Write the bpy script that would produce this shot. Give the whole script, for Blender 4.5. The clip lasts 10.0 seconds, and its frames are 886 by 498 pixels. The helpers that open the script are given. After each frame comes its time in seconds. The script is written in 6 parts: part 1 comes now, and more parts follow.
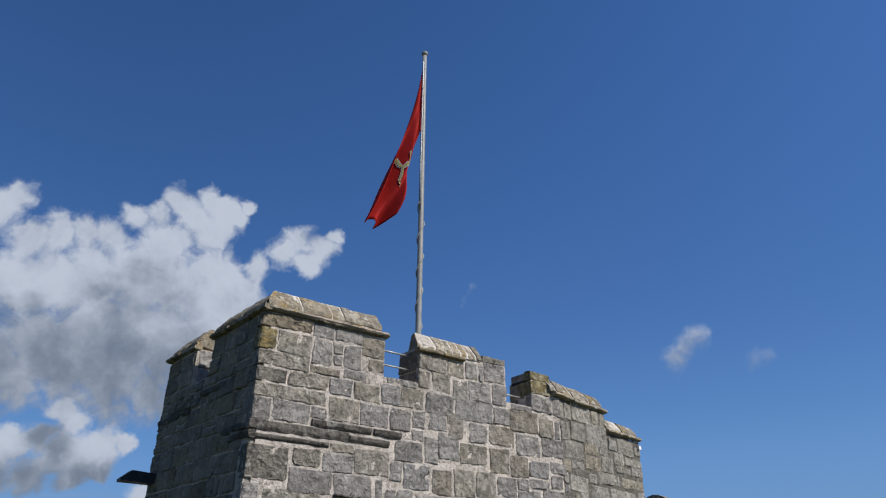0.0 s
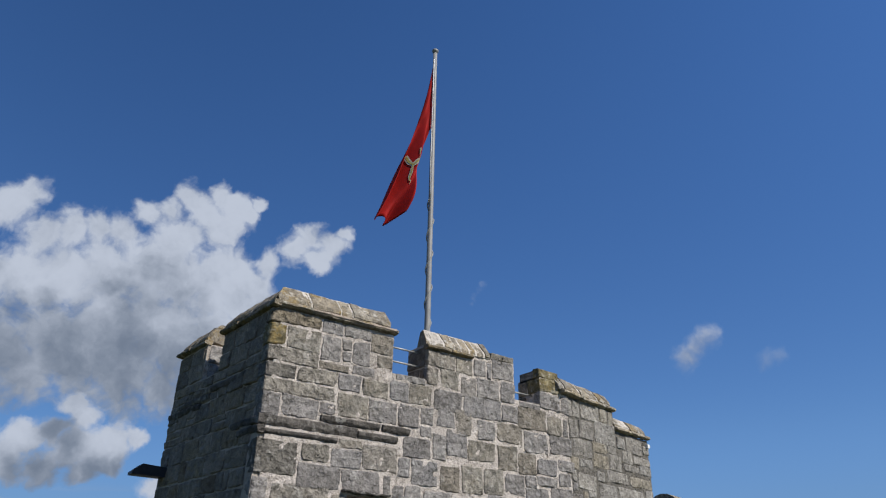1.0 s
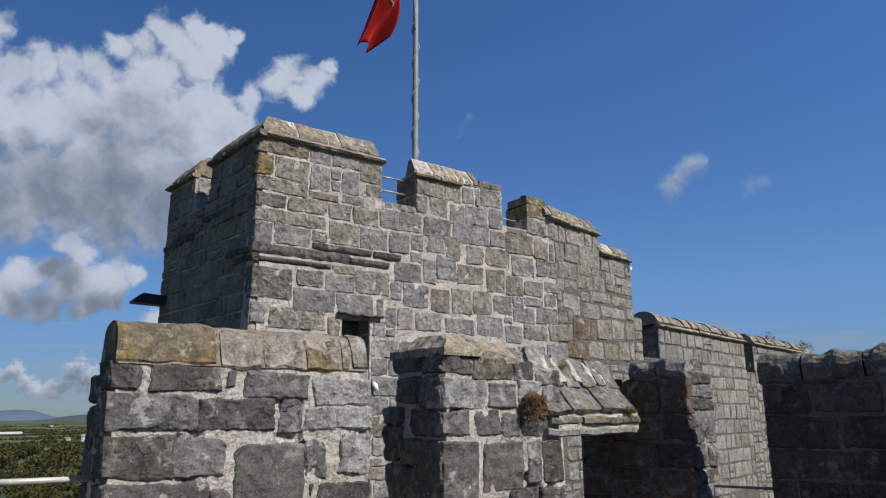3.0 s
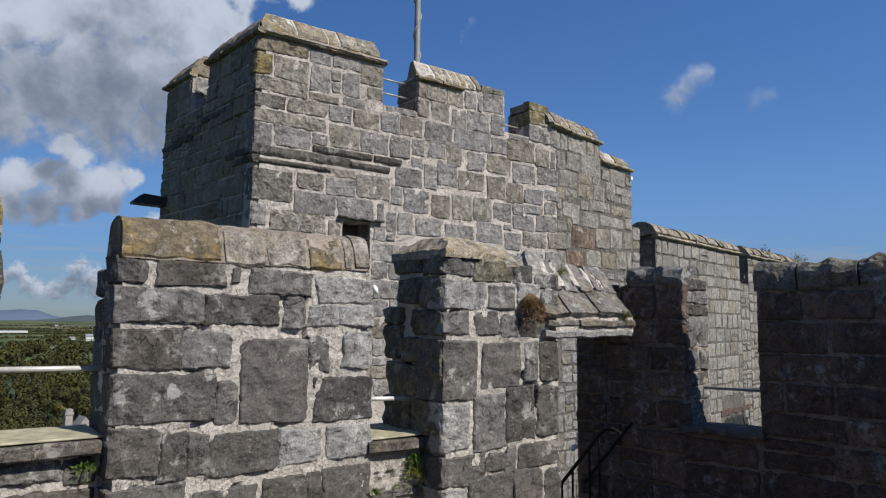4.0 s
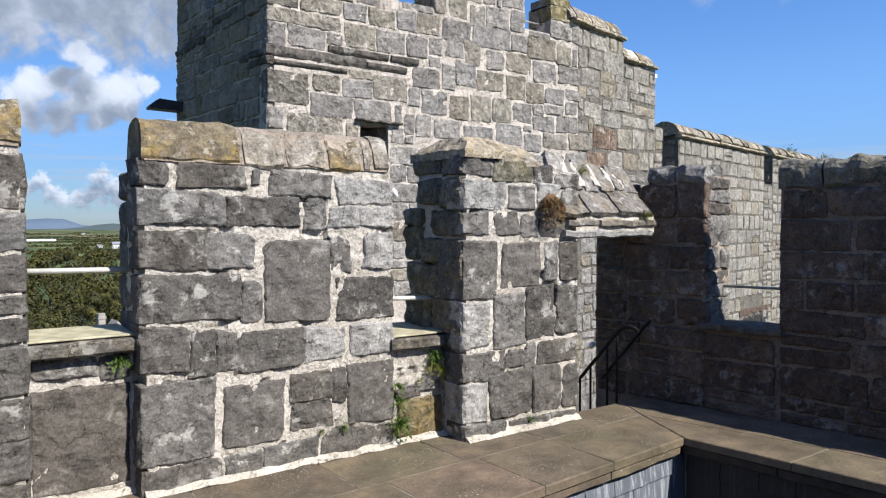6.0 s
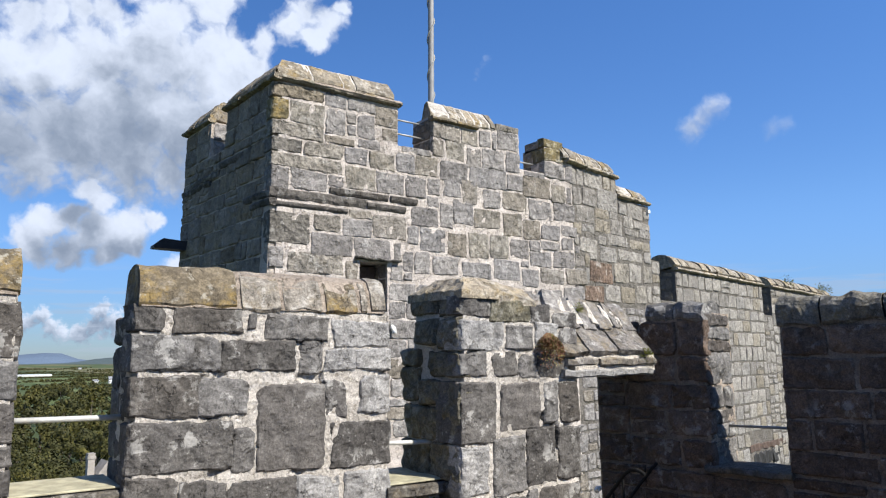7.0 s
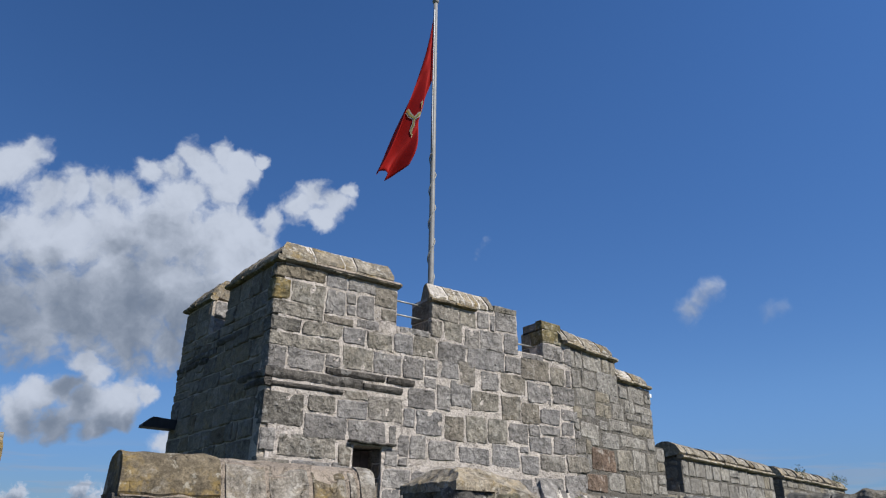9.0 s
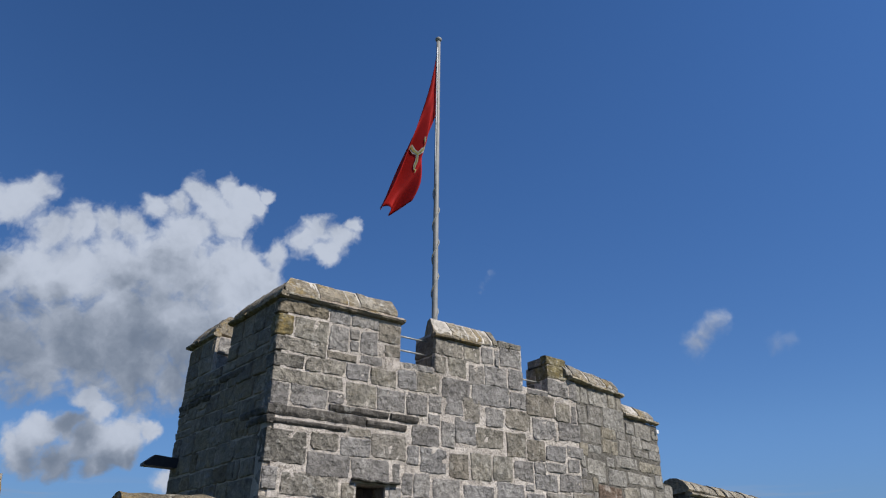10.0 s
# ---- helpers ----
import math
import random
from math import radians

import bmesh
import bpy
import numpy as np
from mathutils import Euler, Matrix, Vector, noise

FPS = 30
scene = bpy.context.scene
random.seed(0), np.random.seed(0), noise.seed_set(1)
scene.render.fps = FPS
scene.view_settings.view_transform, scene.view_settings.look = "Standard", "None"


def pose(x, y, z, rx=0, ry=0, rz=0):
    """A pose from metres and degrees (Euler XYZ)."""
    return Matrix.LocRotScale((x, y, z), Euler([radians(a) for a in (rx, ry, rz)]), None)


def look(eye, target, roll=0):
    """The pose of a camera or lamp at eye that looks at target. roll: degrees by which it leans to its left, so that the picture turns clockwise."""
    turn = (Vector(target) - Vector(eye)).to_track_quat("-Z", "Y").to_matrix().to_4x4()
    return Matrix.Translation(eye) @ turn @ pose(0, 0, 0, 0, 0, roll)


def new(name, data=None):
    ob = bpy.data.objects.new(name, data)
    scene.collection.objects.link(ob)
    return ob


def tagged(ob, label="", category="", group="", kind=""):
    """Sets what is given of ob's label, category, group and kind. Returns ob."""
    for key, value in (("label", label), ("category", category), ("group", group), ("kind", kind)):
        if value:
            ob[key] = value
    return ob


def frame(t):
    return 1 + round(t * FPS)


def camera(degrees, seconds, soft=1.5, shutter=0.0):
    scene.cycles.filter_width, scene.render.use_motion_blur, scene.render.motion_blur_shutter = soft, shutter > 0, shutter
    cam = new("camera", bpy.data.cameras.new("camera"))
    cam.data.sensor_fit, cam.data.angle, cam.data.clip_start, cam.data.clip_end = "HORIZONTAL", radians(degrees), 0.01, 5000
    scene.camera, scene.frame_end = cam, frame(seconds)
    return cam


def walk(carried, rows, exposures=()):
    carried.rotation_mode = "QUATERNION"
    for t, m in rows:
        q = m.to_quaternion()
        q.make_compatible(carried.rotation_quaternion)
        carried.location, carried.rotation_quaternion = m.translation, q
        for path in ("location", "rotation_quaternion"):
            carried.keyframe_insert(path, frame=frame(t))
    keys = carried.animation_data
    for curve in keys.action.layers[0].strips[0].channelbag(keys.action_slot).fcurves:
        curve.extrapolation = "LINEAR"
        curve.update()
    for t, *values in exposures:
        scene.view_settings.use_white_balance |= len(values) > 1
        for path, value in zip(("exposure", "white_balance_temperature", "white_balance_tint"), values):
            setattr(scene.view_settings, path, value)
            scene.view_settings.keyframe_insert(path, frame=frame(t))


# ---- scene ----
cam = camera(63.2, 10.0, 1.2)
PATH = [
    (0, (-1.059, -4.517, 1.788), (0.027, -3.091, 2.676), 0.1),
    (0.5, (-1.062, -4.533, 1.772), (0.006, -3.092, 2.655), 0.6),
    (1, (-1.057, -4.541, 1.77), (0.008, -3.096, 2.652), 0.8),
    (1.5, (-1.055, -4.531, 1.759), (0.012, -3.08, 2.629), 0.8),
    (2, (-1.05, -4.518, 1.731), (0.047, -3.028, 2.489), -0.2),
    (2.5, (-1.046, -4.52, 1.714), (0.1, -2.995, 2.316), -0.9),
    (2.7, (-1.039, -4.519, 1.709), (0.124, -2.983, 2.245), -0.8),
    (3.8, (-1.068, -4.493, 1.644), (0.147, -2.925, 1.899), 0.2),
    (4, (-1.067, -4.495, 1.643), (0.146, -2.918, 1.844), 0.4),
    (4.5, (-1.068, -4.487, 1.621), (0.139, -2.893, 1.677), 0.6),
    (5, (-1.065, -4.479, 1.596), (0.128, -2.877, 1.501), 0.7),
    (5.2, (-1.069, -4.477, 1.596), (0.118, -2.872, 1.48), 0.7),
    (6.3, (-1.048, -4.485, 1.626), (0.126, -2.866, 1.645), -0.8),
    (6.5, (-1.04, -4.487, 1.642), (0.13, -2.868, 1.746), -0.7),
    (7, (-1.043, -4.507, 1.682), (0.121, -2.908, 1.982), -0.6),
    (7.5, (-1.044, -4.527, 1.711), (0.103, -2.957, 2.179), 0.1),
    (8, (-1.051, -4.543, 1.729), (0.062, -3.007, 2.363), 0.4),
    (8.5, (-1.043, -4.553, 1.736), (0.055, -3.044, 2.456), 0.3),
    (9, (-1.042, -4.552, 1.735), (0.046, -3.06, 2.505), 0.3),
    (9.5, (-1.039, -4.55, 1.735), (0.031, -3.073, 2.555), 0.2),
    (10, (-1.035, -4.567, 1.755), (0.02, -3.099, 2.61), 0.2),
]
EXPOSURE = [(0, 0.0), (2.5, 0.02), (4.0, 0.06), (4.5, 0.26), (5.0, 0.54), (6.5, 0.76), (7.5, 0.5), (8.0, 0.28), (9.0, 0.12), (10, 0.02)]
walk(cam, [(t, look(eye, target, roll)) for t, eye, target, roll in PATH], EXPOSURE)

# ---- world, sun ----
SUN_WAY = Vector((0.35, -1.05, 1.0)).normalized()
world = bpy.data.worlds.new("sky")
scene.world = world
world.use_nodes = True
wn, wl = world.node_tree.nodes, world.node_tree.links
wn.clear()


def wnode(kind, **values):
    n = wn.new(kind)
    for k, v in values.items():
        if k == "op":
            n.operation = v
        else:
            n.inputs[int(k[1:])].default_value = v
    return n


sky = wn.new("ShaderNodeTexSky")
sky.sky_type = "NISHITA"
sky.sun_disc = False
sky.sun_elevation = math.asin(SUN_WAY.z)
sky.sun_rotation = math.atan2(SUN_WAY.x, SUN_WAY.y)
sky.altitude, sky.air_density, sky.dust_density, sky.ozone_density = 60, 1.0, 0.15, 4.0
deep = wn.new("ShaderNodeHueSaturation")
deep.inputs["Saturation"].default_value = 1.13
tint = wn.new("ShaderNodeMix")
tint.data_type, tint.blend_type = "RGBA", "MULTIPLY"
tint.inputs["Factor"].default_value = 1.0
tint.inputs["B"].default_value = (1.08, 1.13, 1.33, 1)
wl.new(sky.outputs[0], tint.inputs["A"])
wl.new(tint.outputs["Result"], deep.inputs["Color"])
flat = wn.new("ShaderNodeVectorMath")
flat.operation = "SCALE"
wl.new(deep.outputs[0], flat.inputs[0])
ways = wn.new("ShaderNodeTexCoord")


def blob_field(blobs, source):
    """The greatest of 1 - distance / radius over soft round puffs, given by direction and radius."""
    top = None
    for centre, radius in blobs:
        far = wnode("ShaderNodeVectorMath", op="DISTANCE")
        wl.new(source, far.inputs[0])
        far.inputs[1].default_value = centre
        puff = wnode("ShaderNodeMath", op="MULTIPLY_ADD", i1=-1.0 / radius, i2=1.0)
        wl.new(far.outputs["Value"], puff.inputs[0])
        if top is None:
            top = puff.outputs[0]
        else:
            most = wn.new("ShaderNodeMath")
            most.operation = "SMOOTH_MAX"
            most.inputs[2].default_value = 0.3
            wl.new(top, most.inputs[0])
            wl.new(puff.outputs[0], most.inputs[1])
            top = most.outputs[0]
    return top


def wnoise(scale, detail, rough, source=None):
    n = wn.new("ShaderNodeTexNoise")
    n.inputs["Scale"].default_value, n.inputs["Detail"].default_value, n.inputs["Roughness"].default_value = scale, detail, rough
    wl.new(source or ways.outputs["Generated"], n.inputs["Vector"])
    return n


def wmath(op, a, b=None, c=None):
    n = wn.new("ShaderNodeMath")
    n.operation = op
    for k, v in enumerate((a, b, c)):
        if v is None:
            continue
        if isinstance(v, (int, float)):
            n.inputs[k].default_value = v
        else:
            wl.new(v, n.inputs[k])
    return n.outputs[0]


def wramp(value, low, high, a=0.0, b=1.0):
    n = wn.new("ShaderNodeMapRange")
    n.interpolation_type = "SMOOTHSTEP"
    for k, v in zip((1, 2, 3, 4), (low, high, a, b)):
        n.inputs[k].default_value = v
    wl.new(value, n.inputs[0])
    return n.outputs[0]


# puffs are pushed about a little, so that their rims billow
def moved(source, offset):
    n = wnode("ShaderNodeVectorMath", op="ADD", i1=offset)
    wl.new(source, n.inputs[0])
    return n.outputs[0]


def warped(source, k):
    out = source
    for scale, amount in ((9.0 / k, 0.04 * k), (28.0 / k, 0.024 * k), (75.0 / k, 0.01 * k)):
        wob = wnoise(scale, 3.0, 0.55, source)
        shift = wnode("ShaderNodeVectorMath", op="SUBTRACT", i1=(0.5, 0.5, 0.5))
        wl.new(wob.outputs["Color"], shift.inputs[0])
        small = wnode("ShaderNodeVectorMath", op="SCALE")
        small.inputs["Scale"].default_value = amount
        wl.new(shift.outputs[0], small.inputs[0])
        both = wnode("ShaderNodeVectorMath", op="ADD")
        wl.new(out, both.inputs[0])
        wl.new(small.outputs[0], both.inputs[1])
        out = both.outputs[0]
    return out


CLOUD_CROWNS = [
    ((0.045, 0.898, 0.438), 0.023), ((0.025, 0.907, 0.420), 0.030), ((0.100, 0.910, 0.404), 0.028), ((0.073, 0.918, 0.390), 0.029), ((0.128, 0.902, 0.413), 0.025),
    ((0.156, 0.896, 0.416), 0.024), ((0.183, 0.878, 0.443), 0.024), ((0.200, 0.869, 0.453), 0.022), ((0.222, 0.855, 0.468), 0.024), ((0.240, 0.855, 0.459), 0.030),
    ((0.260, 0.837, 0.481), 0.018), ((0.286, 0.835, 0.470), 0.023), ((0.266, 0.857, 0.443), 0.037), ((0.222, 0.881, 0.418), 0.043), ((0.303, 0.823, 0.481), 0.011),
    ((0.295, 0.836, 0.462), 0.015), ((0.376, 0.814, 0.443), 0.028), ((0.402, 0.805, 0.437), 0.025), ((0.367, 0.827, 0.426), 0.028), ((0.413, 0.791, 0.452), 0.014),
    ((0.392, 0.820, 0.416), 0.022), ((0.339, 0.847, 0.410), 0.023)]
CLOUD_BODY = [
    ((0.293, 0.870, 0.397), 0.030), ((0.097, 0.932, 0.350), 0.051), ((0.156, 0.919, 0.362), 0.053), ((0.219, 0.902, 0.372), 0.055), ((0.281, 0.887, 0.368), 0.046),
    ((0.115, 0.951, 0.287), 0.058), ((0.174, 0.939, 0.297), 0.060), ((0.237, 0.922, 0.306), 0.056), ((0.284, 0.904, 0.318), 0.044), ((0.098, 0.966, 0.239), 0.037),
    ((0.142, 0.956, 0.255), 0.038), ((0.200, 0.948, 0.246), 0.042), ((0.252, 0.936, 0.245), 0.037), ((0.331, 0.867, 0.374), 0.027), ((0.312, 0.882, 0.354), 0.033),
    ((0.276, 0.934, 0.225), 0.022), ((0.038, 0.940, 0.338), 0.041), ((0.059, 0.962, 0.265), 0.049)]
LOWER_CLOUD = [
    ((0.156, 0.965, 0.213), 0.019), ((0.175, 0.965, 0.195), 0.022), ((0.146, 0.974, 0.174), 0.024), ((0.125, 0.978, 0.166), 0.024), ((0.172, 0.972, 0.162), 0.035),
    ((0.207, 0.964, 0.167), 0.027), ((0.230, 0.957, 0.176), 0.017), ((0.143, 0.980, 0.141), 0.030), ((0.185, 0.973, 0.138), 0.024), ((0.105, 0.984, 0.145), 0.034),
    ((0.209, 0.967, 0.146), 0.018), ((0.263, 0.957, 0.123), 0.018), ((0.281, 0.952, 0.119), 0.014)]
THIN_CLOUD = [
    ((0.790, 0.538, 0.295), 0.030), ((0.795, 0.525, 0.304), 0.027), ((0.800, 0.511, 0.313), 0.025), ((0.804, 0.501, 0.319), 0.018)]
WISP_CLOUD = [
    ((0.580, 0.723, 0.376), 0.010), ((0.582, 0.718, 0.381), 0.011), ((0.584, 0.714, 0.386), 0.012), ((0.587, 0.709, 0.391), 0.011), ((0.590, 0.704, 0.396), 0.009), ((0.842, 0.460, 0.282), 0.020), ((0.849, 0.446, 0.284), 0.016)]
LOW_CLOUD = [
    ((0.107, 0.993, 0.047), 0.0116), ((0.119, 0.991, 0.058), 0.0103), ((0.130, 0.991, 0.042), 0.0117), ((0.141, 0.989, 0.035), 0.0104), ((0.095, 0.995, 0.043), 0.0135),
    ((0.081, 0.995, 0.049), 0.0134), ((0.183, 0.981, 0.061), 0.0106), ((0.191, 0.979, 0.065), 0.0093), ((0.200, 0.978, 0.051), 0.0136), ((0.178, 0.983, 0.045), 0.0135),
    ((0.163, 0.986, 0.035), 0.0112), ((0.211, 0.977, 0.038), 0.0122), ((0.222, 0.974, 0.044), 0.0123)]


def billows(source, scale, detail):
    """Round cauliflower swellings, greatest at their middles."""
    n = wn.new("ShaderNodeTexVoronoi")
    n.feature = "SMOOTH_F1"
    for key, v in (("Scale", scale), ("Detail", detail), ("Roughness", 0.6), ("Smoothness", 0.35)):
        n.inputs[key].default_value = v
    wl.new(source, n.inputs["Vector"])
    return wmath("SUBTRACT", 0.42, n.outputs["Distance"])


def lumps(source, amount, k):
    fine = wmath("MULTIPLY_ADD", wnoise(34.0 / k, 8.0, 0.66, source).outputs["Fac"], 1.3 * amount, -0.65 * amount)
    return wmath("MULTIPLY_ADD", billows(source, 17.0 / k, 3.0), amount, fine)


def cloud(blobs, reach, amount, low, high, dark, k):
    """Cover and light of one cloud: what has little cloud above it is bright, the belly is grey; k: the size of its folds."""
    here_way = warped(ways.outputs["Generated"], k)
    above_way = moved(here_way, (0.25 * reach, -0.3 * reach, reach))
    grain, grain_above = lumps(here_way, amount, k), lumps(moved(here_way, (0.08 * reach, -0.1 * reach, 0.3 * reach)), amount, k)
    here = wmath("ADD", blob_field(blobs, here_way), grain)
    above = wmath("MULTIPLY_ADD", grain, 0.25, blob_field(blobs, above_way))
    lit = wramp(above, 0.9, -0.7, dark, 0.9)
    lit = wmath("MULTIPLY_ADD", wmath("SUBTRACT", grain, grain_above), 0.45, lit)
    lit = wmath("MULTIPLY_ADD", wmath("SUBTRACT", wnoise(16.0 / k, 7.0, 0.6).outputs["Fac"], 0.5), 0.6, lit)
    return wramp(here, low, high), wramp(lit, -0.1, 1.1)


split = wn.new("ShaderNodeSeparateXYZ")
wl.new(ways.outputs["Generated"], split.inputs[0])
height = split.outputs["Z"]
wl.new(wmath("MULTIPLY", wramp(split.outputs["X"], 0.0, 0.9, 0.84, 1.1), wmath("MULTIPLY", wramp(height, -0.02, 0.2, 0.6, 1.0), wramp(height, 0.1, 0.8, 0.95, 1.25))), flat.inputs["Scale"])
# fair-weather clouds added out of view, behind and west, to whiten the fill light
fill_clouds = wmath("MULTIPLY", wramp(wnoise(2.6, 8.0, 0.55).outputs["Fac"], 0.54, 0.68), wmath("MAXIMUM", wramp(split.outputs["Y"], 0.2, -0.2), wramp(split.outputs["X"], -0.05, -0.4)))
cover, crown = fill_clouds, wmath("MULTIPLY_ADD", wnoise(9.0, 5.0, 0.5).outputs["Fac"], 1.2, -0.2)
for blobs, reach, amount, low, high, dark, thick, k in (
        (CLOUD_CROWNS + [(way, 1.2 * r) for way, r in CLOUD_BODY], 0.1, 0.62, -0.55, 0.1, 0.12, 1.0, 1.0), (LOWER_CLOUD, 0.034, 0.6, -0.45, 0.12, 0.05, 1.0, 1.0),
        ([(way, 1.35 * r) for way, r in LOW_CLOUD], 0.014, 0.75, -0.55, 0.1, 0.0, 0.92, 0.3),
        (THIN_CLOUD, 0.02, 0.5, -0.25, 0.8, 0.4, 0.75, 1.0), (WISP_CLOUD, 0.01, 0.6, -0.2, 1.2, 0.4, 0.3, 1.0)):
    a, b = cloud(blobs, reach, amount, low, high, dark, k)
    a = wmath("MULTIPLY", a, thick)
    part_ = wmath("DIVIDE", a, wmath("MAXIMUM", wmath("ADD", a, cover), 0.001))
    crown = wmath("ADD", wmath("MULTIPLY", crown, wmath("SUBTRACT", 1.0, part_)), wmath("MULTIPLY", b, part_))
    cover = wmath("MAXIMUM", cover, a)
# thin level streaks low over the fields
level = wnode("ShaderNodeVectorMath", op="MULTIPLY", i1=(5.0, 5.0, 55.0))
wl.new(ways.outputs["Generated"], level.inputs[0])
streaks = wmath("MULTIPLY", wramp(wnoise(1.6, 5.0, 0.55, level.outputs[0]).outputs["Fac"], 0.5, 0.68), wmath("MULTIPLY", wramp(height, 0.13, 0.09), wramp(height, 0.0, 0.02)))
streaks = wmath("MULTIPLY", streaks, 0.38)
crown = wmath("ADD", wmath("MULTIPLY", crown, wramp(streaks, 0.5, 0.0)), wmath("MULTIPLY", wramp(streaks, 0.0, 0.5), 0.35))
cover = wmath("MAXIMUM", cover, streaks)
tone = wn.new("ShaderNodeMix")
tone.data_type = "RGBA"
wl.new(crown, tone.inputs["Factor"])
tone.inputs["A"].default_value = (2.2, 2.75, 3.75, 1)
tone.inputs["B"].default_value = (6.7, 7.4, 8.8, 1)
over = wn.new("ShaderNodeMix")
over.data_type = "RGBA"
wl.new(cover, over.inputs["Factor"])
air = wn.new("ShaderNodeMix")
air.data_type, air.blend_type = "RGBA", "MULTIPLY"
wl.new(wramp(height, 0.22, 0.0), air.inputs["Factor"])
wl.new(flat.outputs[0], air.inputs["A"])
air.inputs["B"].default_value = (0.74, 0.9, 1.12, 1)
wl.new(air.outputs["Result"], over.inputs["A"])
wl.new(tone.outputs["Result"], over.inputs["B"])
back = wn.new("ShaderNodeBackground")
back.inputs["Strength"].default_value = 0.075
wl.new(over.outputs["Result"], back.inputs["Color"])
out = wn.new("ShaderNodeOutputWorld")
wl.new(back.outputs[0], out.inputs[0])

sun = new("sun", bpy.data.lights.new("sun", "SUN"))
sun.data.energy, sun.data.angle, sun.data.color = 5.0, radians(0.53), (1.0, 0.945, 0.86)
sun.matrix_world = look(SUN_WAY * 60, (0, 0, 0))


# ---- materials ----
class Nodes:
    """Short ways to lay nodes of one material."""

    def __init__(self, name):
        self.m = bpy.data.materials.new(name)
        self.m.use_nodes = True
        self.t = self.m.node_tree
        self.bsdf = self.t.nodes["Principled BSDF"]
        self.pos = self.t.nodes.new("ShaderNodeNewGeometry").outputs["Position"]

    def put(self, socket, v):
        if isinstance(v, bpy.types.NodeSocket):
            self.t.links.new(v, socket)
        else:
            socket.default_value = v

    def scaled(self, s):
        n = self.t.nodes.new("ShaderNodeVectorMath")
        n.operation = "MULTIPLY"
        self.t.links.new(self.pos, n.inputs[0])
        n.inputs[1].default_value = s
        return n.outputs[0]

    def noise(self, scale, detail=6.0, rough=0.6, at=None):
        n = self.t.nodes.new("ShaderNodeTexNoise")
        n.inputs["Scale"].default_value, n.inputs["Detail"].default_value, n.inputs["Roughness"].default_value = scale, detail, rough
        self.t.links.new(at or self.pos, n.inputs["Vector"])
        return n.outputs["Fac"]

    def ridges(self, scale, detail, at=None):
        n = self.t.nodes.new("ShaderNodeTexNoise")
        n.noise_type, n.normalize = "RIDGED_MULTIFRACTAL", True
        n.inputs["Scale"].default_value, n.inputs["Detail"].default_value, n.inputs["Roughness"].default_value = scale, detail, 0.55
        self.t.links.new(at or self.pos, n.inputs["Vector"])
        return n.outputs["Fac"]

    def shaken(self, amount):
        n = self.t.nodes.new("ShaderNodeTexNoise")
        n.inputs["Scale"].default_value, n.inputs["Detail"].default_value = 8.0, 4.0
        self.t.links.new(self.pos, n.inputs["Vector"])
        a = self.t.nodes.new("ShaderNodeVectorMath")
        a.operation = "MULTIPLY_ADD"
        self.t.links.new(n.outputs["Color"], a.inputs[0])
        a.inputs[1].default_value = (amount * 2,) * 3
        self.t.links.new(self.pos, a.inputs[2])
        return a.outputs[0]

    def rims(self, scale, shake):
        n = self.t.nodes.new("ShaderNodeTexVoronoi")
        n.feature = "DISTANCE_TO_EDGE"
        n.inputs["Scale"].default_value = scale
        self.t.links.new(self.shaken(shake), n.inputs["Vector"])
        return n.outputs["Distance"]

    def cells(self, scale, at=None, out="Color"):
        n = self.t.nodes.new("ShaderNodeTexVoronoi")
        n.inputs["Scale"].default_value = scale
        self.t.links.new(at or self.pos, n.inputs["Vector"])
        return n.outputs[out]

    def ramp(self, v, low, high, a=0.0, b=1.0):
        n = self.t.nodes.new("ShaderNodeMapRange")
        for k, x in zip((1, 2, 3, 4), (low, high, a, b)):
            n.inputs[k].default_value = x
        self.put(n.inputs[0], v)
        return n.outputs[0]

    def math(self, op, a, b=0.0):
        n = self.t.nodes.new("ShaderNodeMath")
        n.operation = op
        self.put(n.inputs[0], a)
        self.put(n.inputs[1], b)
        return n.outputs[0]

    def mix(self, f, a, b, how="MIX"):
        n = self.t.nodes.new("ShaderNodeMix")
        n.data_type, n.blend_type = "RGBA", how
        self.put(n.inputs["Factor"], f)
        for key, v in (("A", a), ("B", b)):
            self.put(n.inputs[key], (*v, 1) if isinstance(v, tuple) else v)
        return n.outputs["Result"]

    def colours(self, v, stops):
        n = self.t.nodes.new("ShaderNodeValToRGB")
        n.color_ramp.interpolation = "LINEAR"
        while len(n.color_ramp.elements) < len(stops):
            n.color_ramp.elements.new(0.5)
        for e, (p, c) in zip(n.color_ramp.elements, stops):
            e.position, e.color = p, (*c, 1)
        self.put(n.inputs[0], v)
        return n.outputs["Color"]

    def random(self, island=False):
        if island:
            return self.t.nodes.new("ShaderNodeNewGeometry").outputs["Random Per Island"]
        return self.t.nodes.new("ShaderNodeObjectInfo").outputs["Random"]

    def bump(self, v, strength, distance, after=None):
        n = self.t.nodes.new("ShaderNodeBump")
        n.inputs["Strength"].default_value, n.inputs["Distance"].default_value = strength, distance
        self.put(n.inputs["Height"], v)
        if after:
            self.t.links.new(after, n.inputs["Normal"])
        return n.outputs["Normal"]

